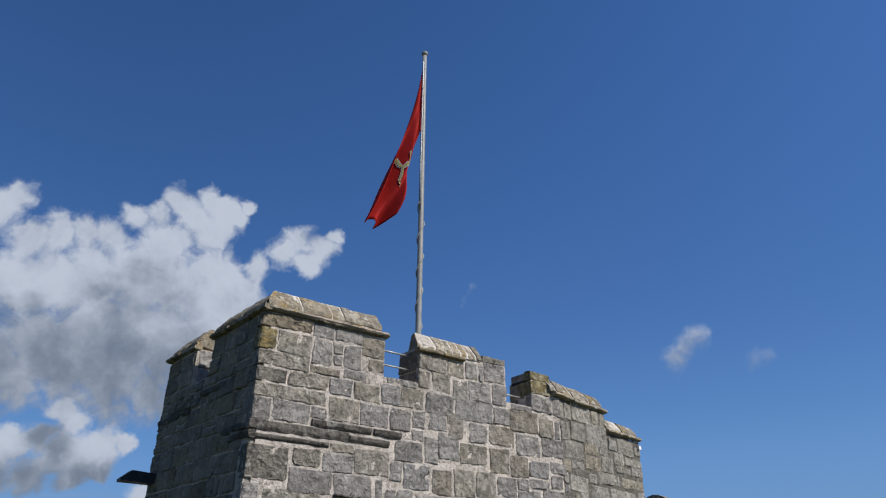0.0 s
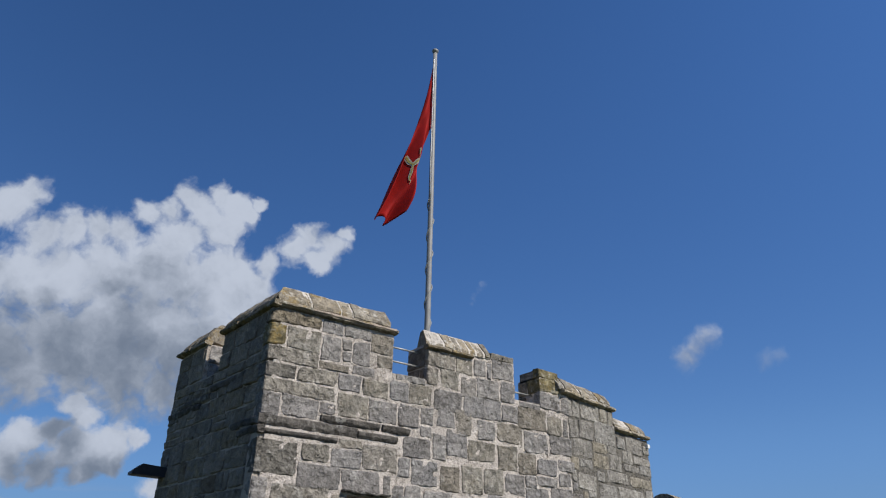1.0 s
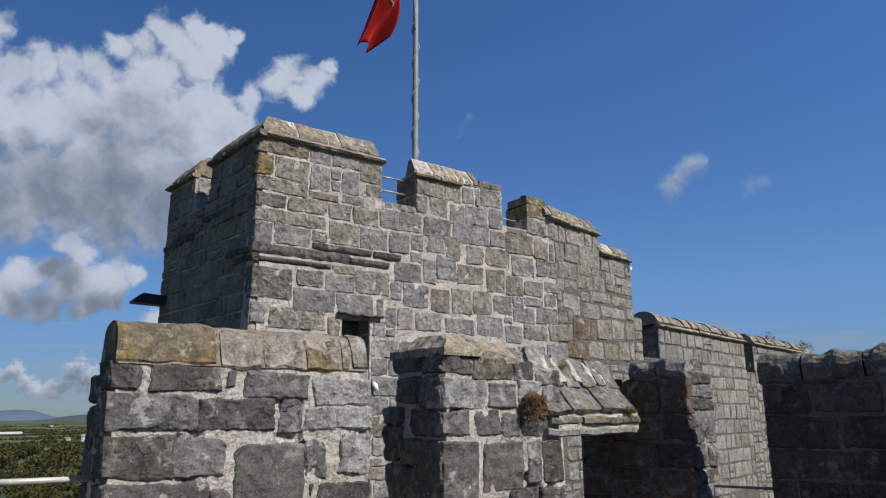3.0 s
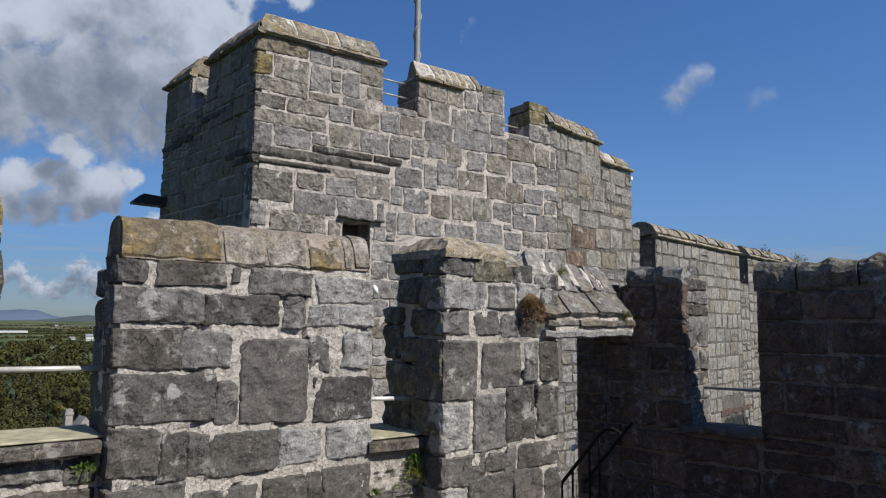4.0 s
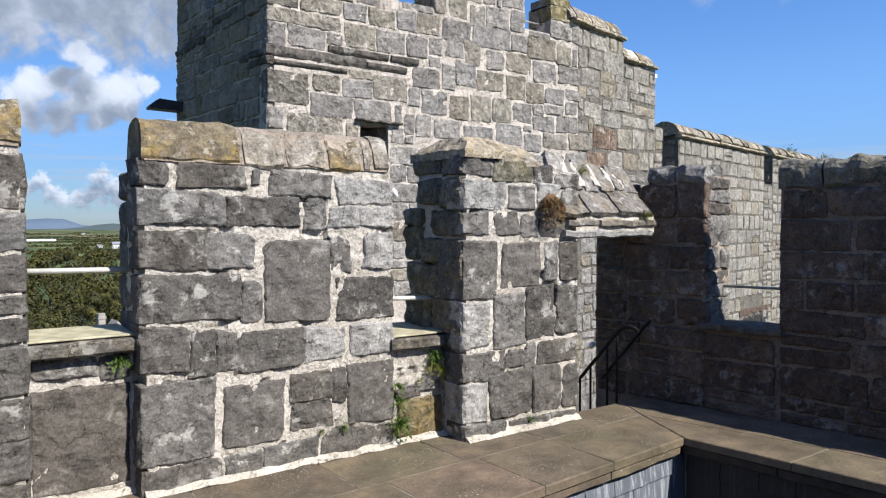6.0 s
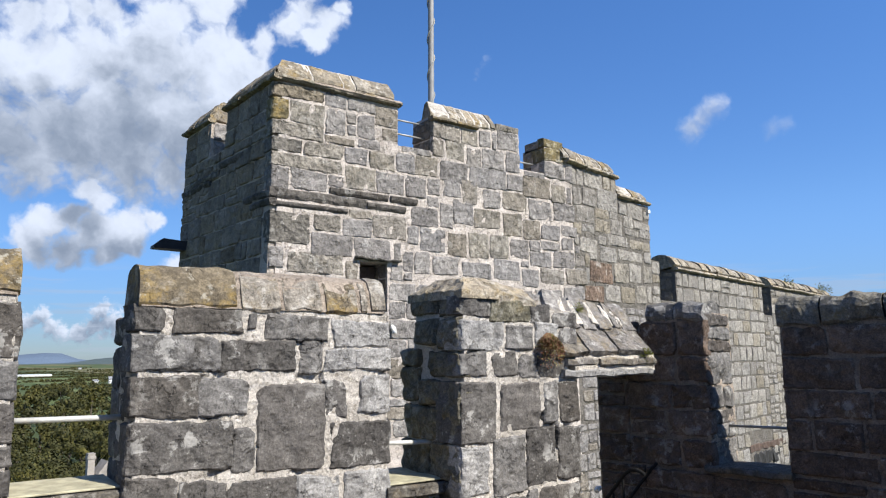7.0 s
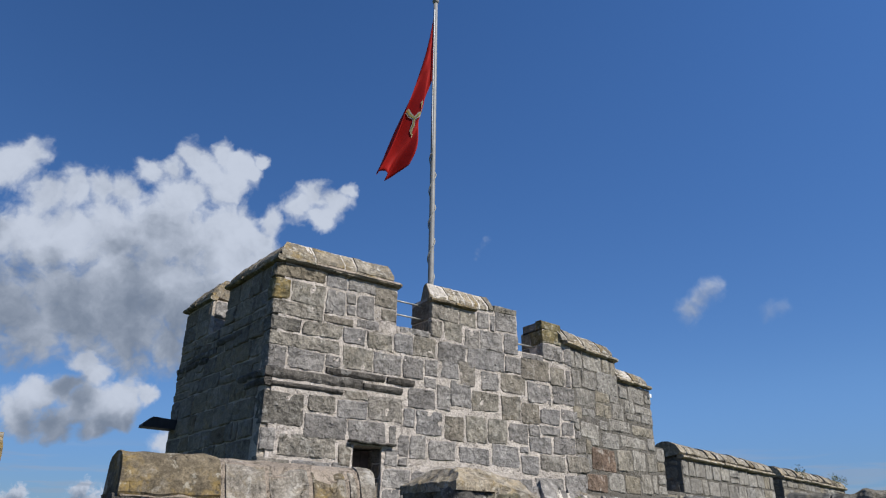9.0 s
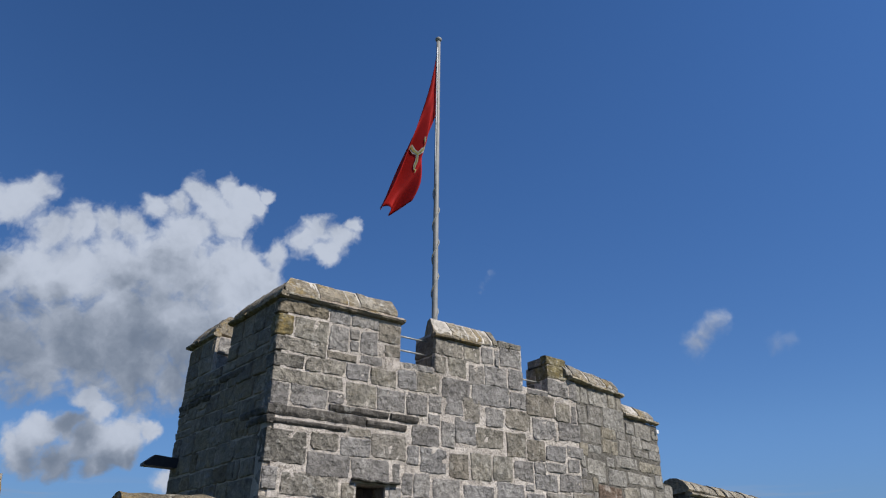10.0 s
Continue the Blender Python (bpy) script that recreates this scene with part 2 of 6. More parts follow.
    def end(self, colour, rough=0.9, normal=None, metal=0.0, spec=0.3):
        self.put(self.bsdf.inputs["Base Color"], (*colour, 1) if isinstance(colour, tuple) else colour)
        self.put(self.bsdf.inputs["Roughness"], rough)
        self.bsdf.inputs["Metallic"].default_value = metal
        self.bsdf.inputs["Specular IOR Level"].default_value = spec
        if normal:
            self.t.links.new(normal, self.bsdf.inputs["Normal"])
        return self.m


def stone_material(name, stops, island=False, lichen=0.0, pale=0.35, relief=1.0, spread=1.0):
    """Weathered rubble: a tone for each stone, split and hackled relief, grain, pale crusts with hard rims, dark stains, hair cracks and, where wanted, ochre lichen."""
    n = Nodes(name)
    tone = n.colours(n.random(island), [(p, (0.6 * r, 0.6 * g, 0.6 * b)) for p, (r, g, b) in stops])
    bent = n.shaken(0.035)
    mottle = n.noise(3.6, 8, 0.66, bent)
    split = n.ridges(5.5, 7, bent)
    hackle = n.ridges(17, 6, n.scaled((1.0, 1.0, 1.5)))
    grain = n.noise(70, 5, 0.65)
    speck = n.noise(190, 3, 0.7)
    chips = n.cells(11, n.shaken(0.07), "Distance")
    c = n.mix(1.0, tone, n.colours(mottle, [(0.32, (1 - 0.36 * spread,) * 3), (0.5, (0.98, 0.97, 0.95)), (0.68, (1 + 0.38 * spread, 1 + 0.37 * spread, 1 + 0.34 * spread))]), "MULTIPLY")
    c = n.mix(1.0, c, n.colours(n.noise(14, 8, 0.7, bent), [(0.36, (1 - 0.36 * spread,) * 3), (0.5, (1.0, 1.0, 1.0)), (0.64, (1 + 0.36 * spread,) * 3)]), "MULTIPLY")
    c = n.mix(1.0, c, n.colours(grain, [(0.36, (0.72, 0.72, 0.72)), (0.64, (1.28, 1.28, 1.28))]), "MULTIPLY")
    c = n.mix(1.0, c, n.colours(speck, [(0.36, (0.76, 0.76, 0.76)), (0.64, (1.24, 1.24, 1.24))]), "MULTIPLY")
    # fresh breaks along the ridges are paler
    c = n.mix(n.math("MULTIPLY", n.ramp(hackle, 0.62, 0.95), 0.3), c, (0.46, 0.455, 0.44))
    crust = n.math("MULTIPLY", n.ramp(n.noise(7, 9, 0.7, bent), 0.55, 0.585), n.ramp(n.noise(1.9, 3), 0.44, 0.56))
    c = n.mix(n.math("MULTIPLY", crust, pale), c, (0.5, 0.49, 0.455))
    stain = n.math("MULTIPLY", n.ramp(n.noise(6.2, 8, 0.68, n.scaled((1.0, 1.0, 0.6))), 0.54, 0.6), n.ramp(n.noise(1.4, 4), 0.46, 0.6))
    c = n.mix(n.math("MULTIPLY", stain, 0.6), c, (0.055, 0.05, 0.043))
    dots = n.math("MULTIPLY", n.ramp(n.cells(30, out="Distance"), 0.24, 0.18), n.ramp(n.noise(3.3, 5), 0.54, 0.62))
    c = n.mix(n.math("MULTIPLY", dots, 0.5 * pale), c, (0.58, 0.57, 0.52))
    crack = n.math("MAXIMUM", n.ramp(n.rims(4.0, 0.12), 0.002, 0.011), n.ramp(n.noise(2.7, 3, 0.5), 0.43, 0.47))
    cleft = n.ramp(n.math("ABSOLUTE", n.math("SUBTRACT", n.noise(2.4, 6, 0.62, bent), 0.5)), 0.0005, 0.004)
    lines = n.math("MINIMUM", crack, n.math("MAXIMUM", cleft, n.ramp(n.noise(3.9, 2), 0.5, 0.54)))
    c = n.mix(1.0, c, n.colours(lines, [(0.0, (0.5, 0.49, 0.48)), (1.0, (1.0, 1.0, 1.0))]), "MULTIPLY")
    if lichen:
        gold = n.math("MULTIPLY", n.ramp(n.noise(4.2, 8, 0.7, bent), 0.49, 0.6), n.ramp(n.noise(26, 5, 0.7), 0.4, 0.54))
        c = n.mix(n.math("MULTIPLY", gold, lichen), c, (0.30, 0.205, 0.06))
        white = n.ramp(n.noise(8.0, 8, 0.72, bent), 0.575, 0.61)
        c = n.mix(n.math("MULTIPLY", white, lichen * 0.7), c, (0.52, 0.5, 0.42))
    b = n.bump(split, 0.55 * relief, 0.045)
    b = n.bump(chips, 0.5 * relief, 0.035, b)
    b = n.bump(hackle, 0.75 * relief, 0.016, b)
    b = n.bump(lines, 0.9 * relief, 0.02, b)
    b = n.bump(grain, 0.7 * relief, 0.008, b)
    b = n.bump(speck, 0.4 * relief, 0.003, b)
    return n.end(c, 0.9, b, spec=0.24)


def mortar_material(name, colour, dark):
    n = Nodes(name)
    c = n.mix(n.ramp(n.noise(3.0, 8, 0.7), 0.38, 0.66), colour, dark)
    c = n.mix(0.5, c, n.colours(n.noise(70, 5, 0.7), [(0.36, (0.55, 0.55, 0.55)), (0.64, (1.4, 1.4, 1.4))]), "MULTIPLY")
    c = n.mix(0.5, c, n.colours(n.noise(220, 3, 0.75), [(0.36, (0.6, 0.6, 0.6)), (0.64, (1.35, 1.35, 1.35))]), "MULTIPLY")
    c = n.mix(n.math("MULTIPLY", n.ramp(n.noise(1.1, 5), 0.55, 0.7), 0.4), c, (0.12, 0.11, 0.09))
    crack = n.ramp(n.math("ABSOLUTE", n.math("SUBTRACT", n.noise(6.0, 6, 0.65), 0.5)), 0.0, 0.012)
    c = n.mix(1.0, c, n.colours(crack, [(0.0, (0.68, 0.66, 0.63)), (1.0, (1.0, 1.0, 1.0))]), "MULTIPLY")
    b = n.bump(n.noise(20, 9, 0.7), 1.0, 0.035)
    b = n.bump(crack, 0.8, 0.02, b)
    return n.end(c, 0.95, n.bump(n.noise(110, 4, 0.7), 0.4, 0.004, b), spec=0.15)


GREY = [(0.0, (0.156, 0.146, 0.133)), (0.25, (0.212, 0.197, 0.177)), (0.5, (0.267, 0.246, 0.218)), (0.7, (0.193, 0.182, 0.169)), (0.86, (0.258, 0.229, 0.183)), (1.0, (0.184, 0.156, 0.120))]
PALE = [(0.0, (0.233, 0.220, 0.202)), (0.3, (0.298, 0.283, 0.260)), (0.55, (0.335, 0.318, 0.289)), (0.75, (0.279, 0.269, 0.253)), (0.9, (0.288, 0.261, 0.212)), (1.0, (0.233, 0.208, 0.166))]
NEAR = [(0.0, (0.128, 0.116, 0.104)), (0.2, (0.195, 0.178, 0.157)), (0.42, (0.31, 0.29, 0.266)), (0.6, (0.158, 0.138, 0.116)), (0.8, (0.262, 0.246, 0.227)), (1.0, (0.138, 0.116, 0.097))]
near_stone = stone_material("near_stone", [(p, (r * 0.87, g * 0.9, b * 0.945)) for p, (r, g, b) in NEAR], pale=0.45, spread=0.62, relief=0.9)
tower_stone = stone_material("tower_stone", [(p, (r * 1.2, g * 1.2, b * 1.255)) for p, (r, g, b) in PALE], pale=0.25, spread=0.6, relief=1.15)
step_stone = stone_material("step_stone", [(p, (r * 1.35, g * 1.34, b * 1.32)) for p, (r, g, b) in PALE], pale=0.25, spread=0.6, relief=1.0)
# darker, browner copies for the west-facing sides; their shade is partly in the colour
tower_shade_stone = stone_material("tower_shade_stone", [(p, (r * 1.5, g * 1.42, b * 1.3)) for p, (r, g, b) in GREY], pale=0.15, spread=0.6)
west_shade_mortar = mortar_material("west_shade_mortar", (0.50, 0.445, 0.385), (0.36, 0.318, 0.27))
far_stone = stone_material("far_stone", [(p, (r * 1.35, g * 1.35, b * 1.34)) for p, (r, g, b) in PALE], island=True, pale=0.2, spread=0.55, relief=0.8)
# darker, warmer than the north wall: its shade is put into this colour
east_shade_stone = stone_material("east_shade_stone", [(0.0, (0.125, 0.088, 0.065)), (0.3, (0.18, 0.13, 0.1)), (0.55, (0.25, 0.185, 0.145)), (0.75, (0.145, 0.103, 0.078)), (1.0, (0.205, 0.15, 0.115))], pale=0.25, spread=0.8)
ochre_block = stone_material("ochre_block", [(0.0, (0.20, 0.165, 0.09)), (1.0, (0.24, 0.20, 0.12))], lichen=0.4, spread=0.6)
mossy_stone = stone_material("mossy_stone", [(0.0, (0.20, 0.185, 0.14)), (0.5, (0.27, 0.25, 0.2)), (1.0, (0.17, 0.16, 0.115))], pale=0.2, lichen=0.15)
rust_stone = stone_material("rust_stone", [(0.0, (0.23, 0.165, 0.125)), (1.0, (0.26, 0.19, 0.145))], pale=0.4)
band_stone = stone_material("band_stone", [(0.0, (0.12, 0.11, 0.10)), (1.0, (0.19, 0.175, 0.16))], pale=0.3)
coping_stone_mat = stone_material("coping_lichen", [(0.0, (0.27, 0.225, 0.16)), (0.5, (0.36, 0.315, 0.245)), (1.0, (0.31, 0.275, 0.225))], lichen=0.6, pale=0.5)
coping_pale_mat = stone_material("coping_pale", [(0.0, (0.52, 0.445, 0.33)), (1.0, (0.44, 0.395, 0.32))], lichen=0.35, pale=0.6)
coping_grey_mat = stone_material("coping_grey", [(0.0, (0.38, 0.34, 0.27)), (1.0, (0.34, 0.31, 0.265))], lichen=0.25, pale=0.6)
near_ochre = stone_material("near_ochre", [(0.0, (0.225, 0.185, 0.125)), (1.0, (0.265, 0.222, 0.16))], lichen=0.55, pale=0.35)
near_coping = stone_material("near_coping", [(0.0, (0.37, 0.335, 0.285)), (1.0, (0.42, 0.385, 0.335))], lichen=0.22, pale=0.5)
pink_mortar = mortar_material("pink_mortar", (0.38, 0.32, 0.26), (0.28, 0.235, 0.19))
slab_edge_mat = stone_material("hood_slate", [(0.0, (0.19, 0.17, 0.15)), (0.5, (0.32, 0.305, 0.29)), (1.0, (0.24, 0.215, 0.18))], lichen=0.25, pale=0.5)
sill_slate = stone_material("sill_slate", [(0.0, (0.14, 0.13, 0.115)), (1.0, (0.18, 0.165, 0.145))], lichen=0.15, pale=0.3, spread=0.7)
lime_mortar = mortar_material("lime_mortar", (0.63, 0.585, 0.525), (0.43, 0.395, 0.345))
tower_mortar = mortar_material("tower_mortar", (0.58, 0.525, 0.475), (0.43, 0.385, 0.345))
dark_mortar = mortar_material("dark_mortar", (0.13, 0.12, 0.105), (0.19, 0.175, 0.155))
# dark copy of the lime mortar for shaded walls, shade put into its colour
shade_mortar = mortar_material("shade_toned_mortar", (0.30, 0.24, 0.19), (0.18, 0.143, 0.113))
white_mortar = mortar_material("white_mortar", (0.70, 0.645, 0.56), (0.5, 0.455, 0.39))


def plain_stone(name, colour):
    n = Nodes(name)
    c = n.mix(0.8, colour, n.colours(n.noise(2.5, 9, 0.65), [(0.3, (0.6, 0.6, 0.6)), (0.7, (1.3, 1.3, 1.3))]), "MULTIPLY")
    return n.end(c, 0.95, n.bump(n.noise(9, 8), 0.6, 0.03))


# kept pale and warm so unseen walls send more bounce to the east wall
mass_mat = plain_stone("rubble_mass", (0.3, 0.275, 0.245))


def paving_material():
    n = Nodes("paving")
    base = n.colours(n.random(), [(0.0, (0.105, 0.083, 0.062)), (0.3, (0.15, 0.122, 0.085)), (0.55, (0.118, 0.094, 0.066)), (0.8, (0.158, 0.118, 0.088)), (1.0, (0.11, 0.092, 0.074))])
    c = n.mix(1.0, base, n.colours(n.noise(2.6, 10, 0.72), [(0.34, (0.58, 0.58, 0.58)), (0.5, (0.97, 0.97, 0.97)), (0.66, (1.48, 1.42, 1.3))]), "MULTIPLY")
    c = n.mix(0.7, c, n.colours(n.noise(45, 6, 0.7), [(0.3, (0.7, 0.7, 0.7)), (0.7, (1.3, 1.3, 1.3))]), "MULTIPLY")
    spots = n.math("MULTIPLY", n.ramp(n.noise(60, 3, 0.6), 0.61, 0.67), n.ramp(n.noise(1.7, 3), 0.5, 0.65))
    c = n.mix(spots, c, (0.5, 0.48, 0.42))
    green = n.ramp(n.noise(0.9, 4), 0.5, 0.7)
    c = n.mix(n.math("MULTIPLY", green, 0.35), c, (0.085, 0.085, 0.045))
    return n.end(c, n.ramp(n.noise(4, 5), 0.3, 0.7, 0.62, 0.85), n.bump(n.noise(14, 10, 0.7), 0.7, 0.02), spec=0.25)


def slate_material(name, dark, amount):
    n = Nodes(name)
    base = n.colours(n.random(), [(0.0, (0.055 * dark, 0.064 * dark, 0.08 * dark)), (0.5, (0.095 * dark, 0.107 * dark, 0.13 * dark)), (1.0, (0.07 * dark, 0.08 * dark, 0.097 * dark))])
    streak = n.ramp(n.noise(16, 7, 0.7, n.scaled((1.8, 1.8, 0.12))), 0.5, 0.7)
    c = n.mix(n.math("MULTIPLY", streak, amount), base, (0.5, 0.53, 0.57))
    return n.end(c, 0.6, n.bump(n.noise(18, 6), 0.3, 0.006), spec=0.4)


def simple_material(name, colour, rough=0.6, metal=0.0, vary=0.3, scale=14.0, bump=0.2, spec=0.4):
    n = Nodes(name)
    lo, hi = 1 - vary, 1 + vary
    c = n.mix(1.0, colour, n.colours(n.noise(scale, 6, 0.65), [(0.3, (lo, lo, lo)), (0.7, (hi, hi, hi))]), "MULTIPLY")
    return n.end(c, rough, n.bump(n.noise(scale * 4, 5), bump, 0.004), metal, spec)


paving = paving_material()
slate = slate_material("hung_slate", 1.3, 0.75)
# near-black copies for the well's east side; its shade is put into them
shade_slate = slate_material("shade_slate", 0.12, 0.05)
shade_nosing = simple_material("shade_nosing", (0.04, 0.032, 0.026), 0.8, 0.0, 0.5, 8.0)
lead = simple_material("lead_roof", (0.055, 0.055, 0.057), 0.6, 0.0, 0.35, 2.0)
iron = simple_material("black_iron", (0.012, 0.012, 0.012), 0.7, 0.0, 0.3, spec=0.2)
galvanised = simple_material("galvanised_tube", (0.55, 0.55, 0.52), 0.5, 0.25, 0.2)
dull_steel = simple_material("dull_steel", (0.30, 0.30, 0.29), 0.5, 0.4, 0.3)
mast_mat = simple_material("mast_grey", (0.24, 0.24, 0.235), 0.5, 0.0, 0.2, 5.0)
rope_mat = simple_material("rope", (0.3, 0.3, 0.28), 0.9, 0.0, 0.3, 90.0)
white_cord = simple_material("white_cord", (0.75, 0.75, 0.75), 0.8)
white_plastic = simple_material("white_plastic", (0.78, 0.78, 0.76), 0.4, 0.0, 0.1)
dark_wood = simple_material("tarred_timber", (0.022, 0.022, 0.026), 0.6, 0.0, 0.4)
board = simple_material("pale_board", (0.36, 0.335, 0.23), 0.8, 0.0, 0.4, 9.0)
timber = simple_material("red_timber", (0.085, 0.058, 0.045), 0.8, 0.0, 0.5, 8.0)
hole_black_mat = simple_material("hole_black", (0.03, 0.03, 0.03), 0.9)


def leaf_material(name, stops, clumps=False):
    n = Nodes(name)
    c = n.colours(n.random(True), stops)
    if clumps:
        c = n.mix(1.0, c, n.colours(n.noise(0.5, 5, 0.6), [(0.38, (0.62, 0.64, 0.62)), (0.5, (0.95, 0.95, 0.95)), (0.62, (1.45, 1.38, 1.1))]), "MULTIPLY")
        c = n.mix(1.0, c, n.colours(n.noise(0.07, 2, 0.5), [(0.36, (0.7, 0.75, 0.8)), (0.64, (1.25, 1.2, 1.0))]), "MULTIPLY")
    n.bsdf.inputs["Transmission Weight"].default_value = 0.0
    return n.end(c, 0.7, None, spec=0.25)


fern_green = leaf_material("fern_green", [(0.0, (0.05, 0.10, 0.02)), (1.0, (0.13, 0.19, 0.035))])
heather_mat = leaf_material("heather", [(0.0, (0.17, 0.075, 0.045)), (0.5, (0.23, 0.115, 0.065)), (0.65, (0.13, 0.135, 0.04)), (1.0, (0.22, 0.18, 0.08))])
moss_mat = leaf_material("moss", [(0.0, (0.09, 0.11, 0.02)), (1.0, (0.20, 0.20, 0.04))])
wood_leaf = leaf_material("woodland_leaf", [(0.0, (0.033, 0.035, 0.009)), (0.5, (0.042, 0.043, 0.011)), (0.85, (0.05, 0.048, 0.013)), (1.0, (0.06, 0.055, 0.018))], True)


def flag_material():
    n = Nodes("red_bunting")
    c = n.mix(1.0, (0.46, 0.018, 0.016), n.colours(n.noise(3, 5), [(0.3, (0.8, 0.8, 0.8)), (0.7, (1.15, 1.15, 1.15))]), "MULTIPLY")
    weave = n.bump(n.noise(240, 2), 0.15, 0.002)
    m = n.end(c, 0.75, weave, spec=0.2)
    clear = n.t.nodes.new("ShaderNodeBsdfTranslucent")
    n.t.links.new(c, clear.inputs["Color"])
    both = n.t.nodes.new("ShaderNodeMixShader")
    both.inputs[0].default_value = 0.35
    n.t.links.new(n.bsdf.outputs[0], both.inputs[1])
    n.t.links.new(clear.outputs[0], both.inputs[2])
    n.t.links.new(both.outputs[0], n.t.nodes["Material Output"].inputs[0])
    return m


flag_red = flag_material()
flag_badge = simple_material("badge_cloth", (0.50, 0.47, 0.38), 0.8)
flag_gold = simple_material("badge_gold", (0.42, 0.36, 0.10), 0.8)


# ---- building blocks ----
class Shape:
    """Vertices and faces of one mesh to be."""

    def __init__(self):
        self.v, self.f = [], []

    def add(self, verts, faces):
        k = len(self.v)
        self.v += [tuple(p) for p in verts]
        self.f += [tuple(i + k for i in face) for face in faces]

    def box(self, x0, x1, y0, y1, z0, z1):
        self.hexa([(x0, y0, z0), (x1, y0, z0), (x1, y1, z0), (x0, y1, z0)], [(x0, y0, z1), (x1, y0, z1), (x1, y1, z1), (x0, y1, z1)])

    def hexa(self, low, high):
        self.add(list(low) + list(high), [(3, 2, 1, 0), (4, 5, 6, 7), (0, 1, 5, 4), (1, 2, 6, 5), (2, 3, 7, 6), (3, 0, 4, 7)])

    def tube(self, points, radius, sides=10):
        """A round bar along the points."""
        points = [Vector(p) for p in points]
        rings = []
        for i, p in enumerate(points):
            along = (points[min(i + 1, len(points) - 1)] - points[max(i - 1, 0)]).normalized()
            a = along.orthogonal().normalized() if abs(along.z) > 0.9 else along.cross(Vector((0, 0, 1))).normalized()
            b = along.cross(a)
            r = radius[i] if isinstance(radius, (list, tuple)) else radius
            rings.append([p + (a * math.cos(2 * math.pi * k / sides) + b * math.sin(2 * math.pi * k / sides)) * r for k in range(sides)])
        verts = [p for ring in rings for p in ring]
        faces = [(i * sides + k, i * sides + (k + 1) % sides, (i + 1) * sides + (k + 1) % sides, (i + 1) * sides + k) for i in range(len(rings) - 1) for k in range(sides)]
        n = len(verts)
        self.add(verts, faces + [tuple(reversed(range(sides))), tuple(range(n - sides, n))])

    def object(self, name, material, parent=None, label="", smooth=False):
        me = bpy.data.meshes.new(name)
        me.from_pydata(self.v, [], self.f)
        me.materials.append(material)
        if smooth:
            me.polygons.foreach_set("use_smooth", [True] * len(me.polygons))
        ob = new(name, me)
        if parent:
            ob.parent = parent
        return tagged(ob, label)


def thing(name, label, category="", kind="", group=""):
    return tagged(new(name), label, category, group, kind)


class Face:
    """A wall face: u runs along it, n comes out of it, z goes up; lean tilts it back as it rises."""

    def __init__(self, x, y, degrees, lean=0.0):
        a = radians(degrees)
        self.o, self.u = Vector((x, y, 0)), Vector((math.cos(a), math.sin(a), 0))
        self.n = Vector((self.u.y, -self.u.x, 0))
        self.z = Vector((0, 0, 1)) - self.n * lean

    def at(self, u, n, z):
        return self.o + self.u * u + self.n * n + self.z * z


def rubble(p):
    """Broken faces: soft lumps, scooped chips and sharp ridges."""
    p = Vector(p)
    warp = Vector((noise.noise(p * 6.0), noise.noise(p * 6.0 + Vector((7, 0, 0))), noise.noise(p * 6.0 + Vector((0, 7, 0))))) * 0.8
    chip = noise.voronoi(p * 8.0 + warp)[0]
    return noise.noise(p * 3.6) * 0.35 + noise.noise(p * 19.0) * 0.16 + (0.55 - noise.turbulence(p * 6.0, 4, True)) * 0.75 + (chip[0] - 0.3) * 0.8


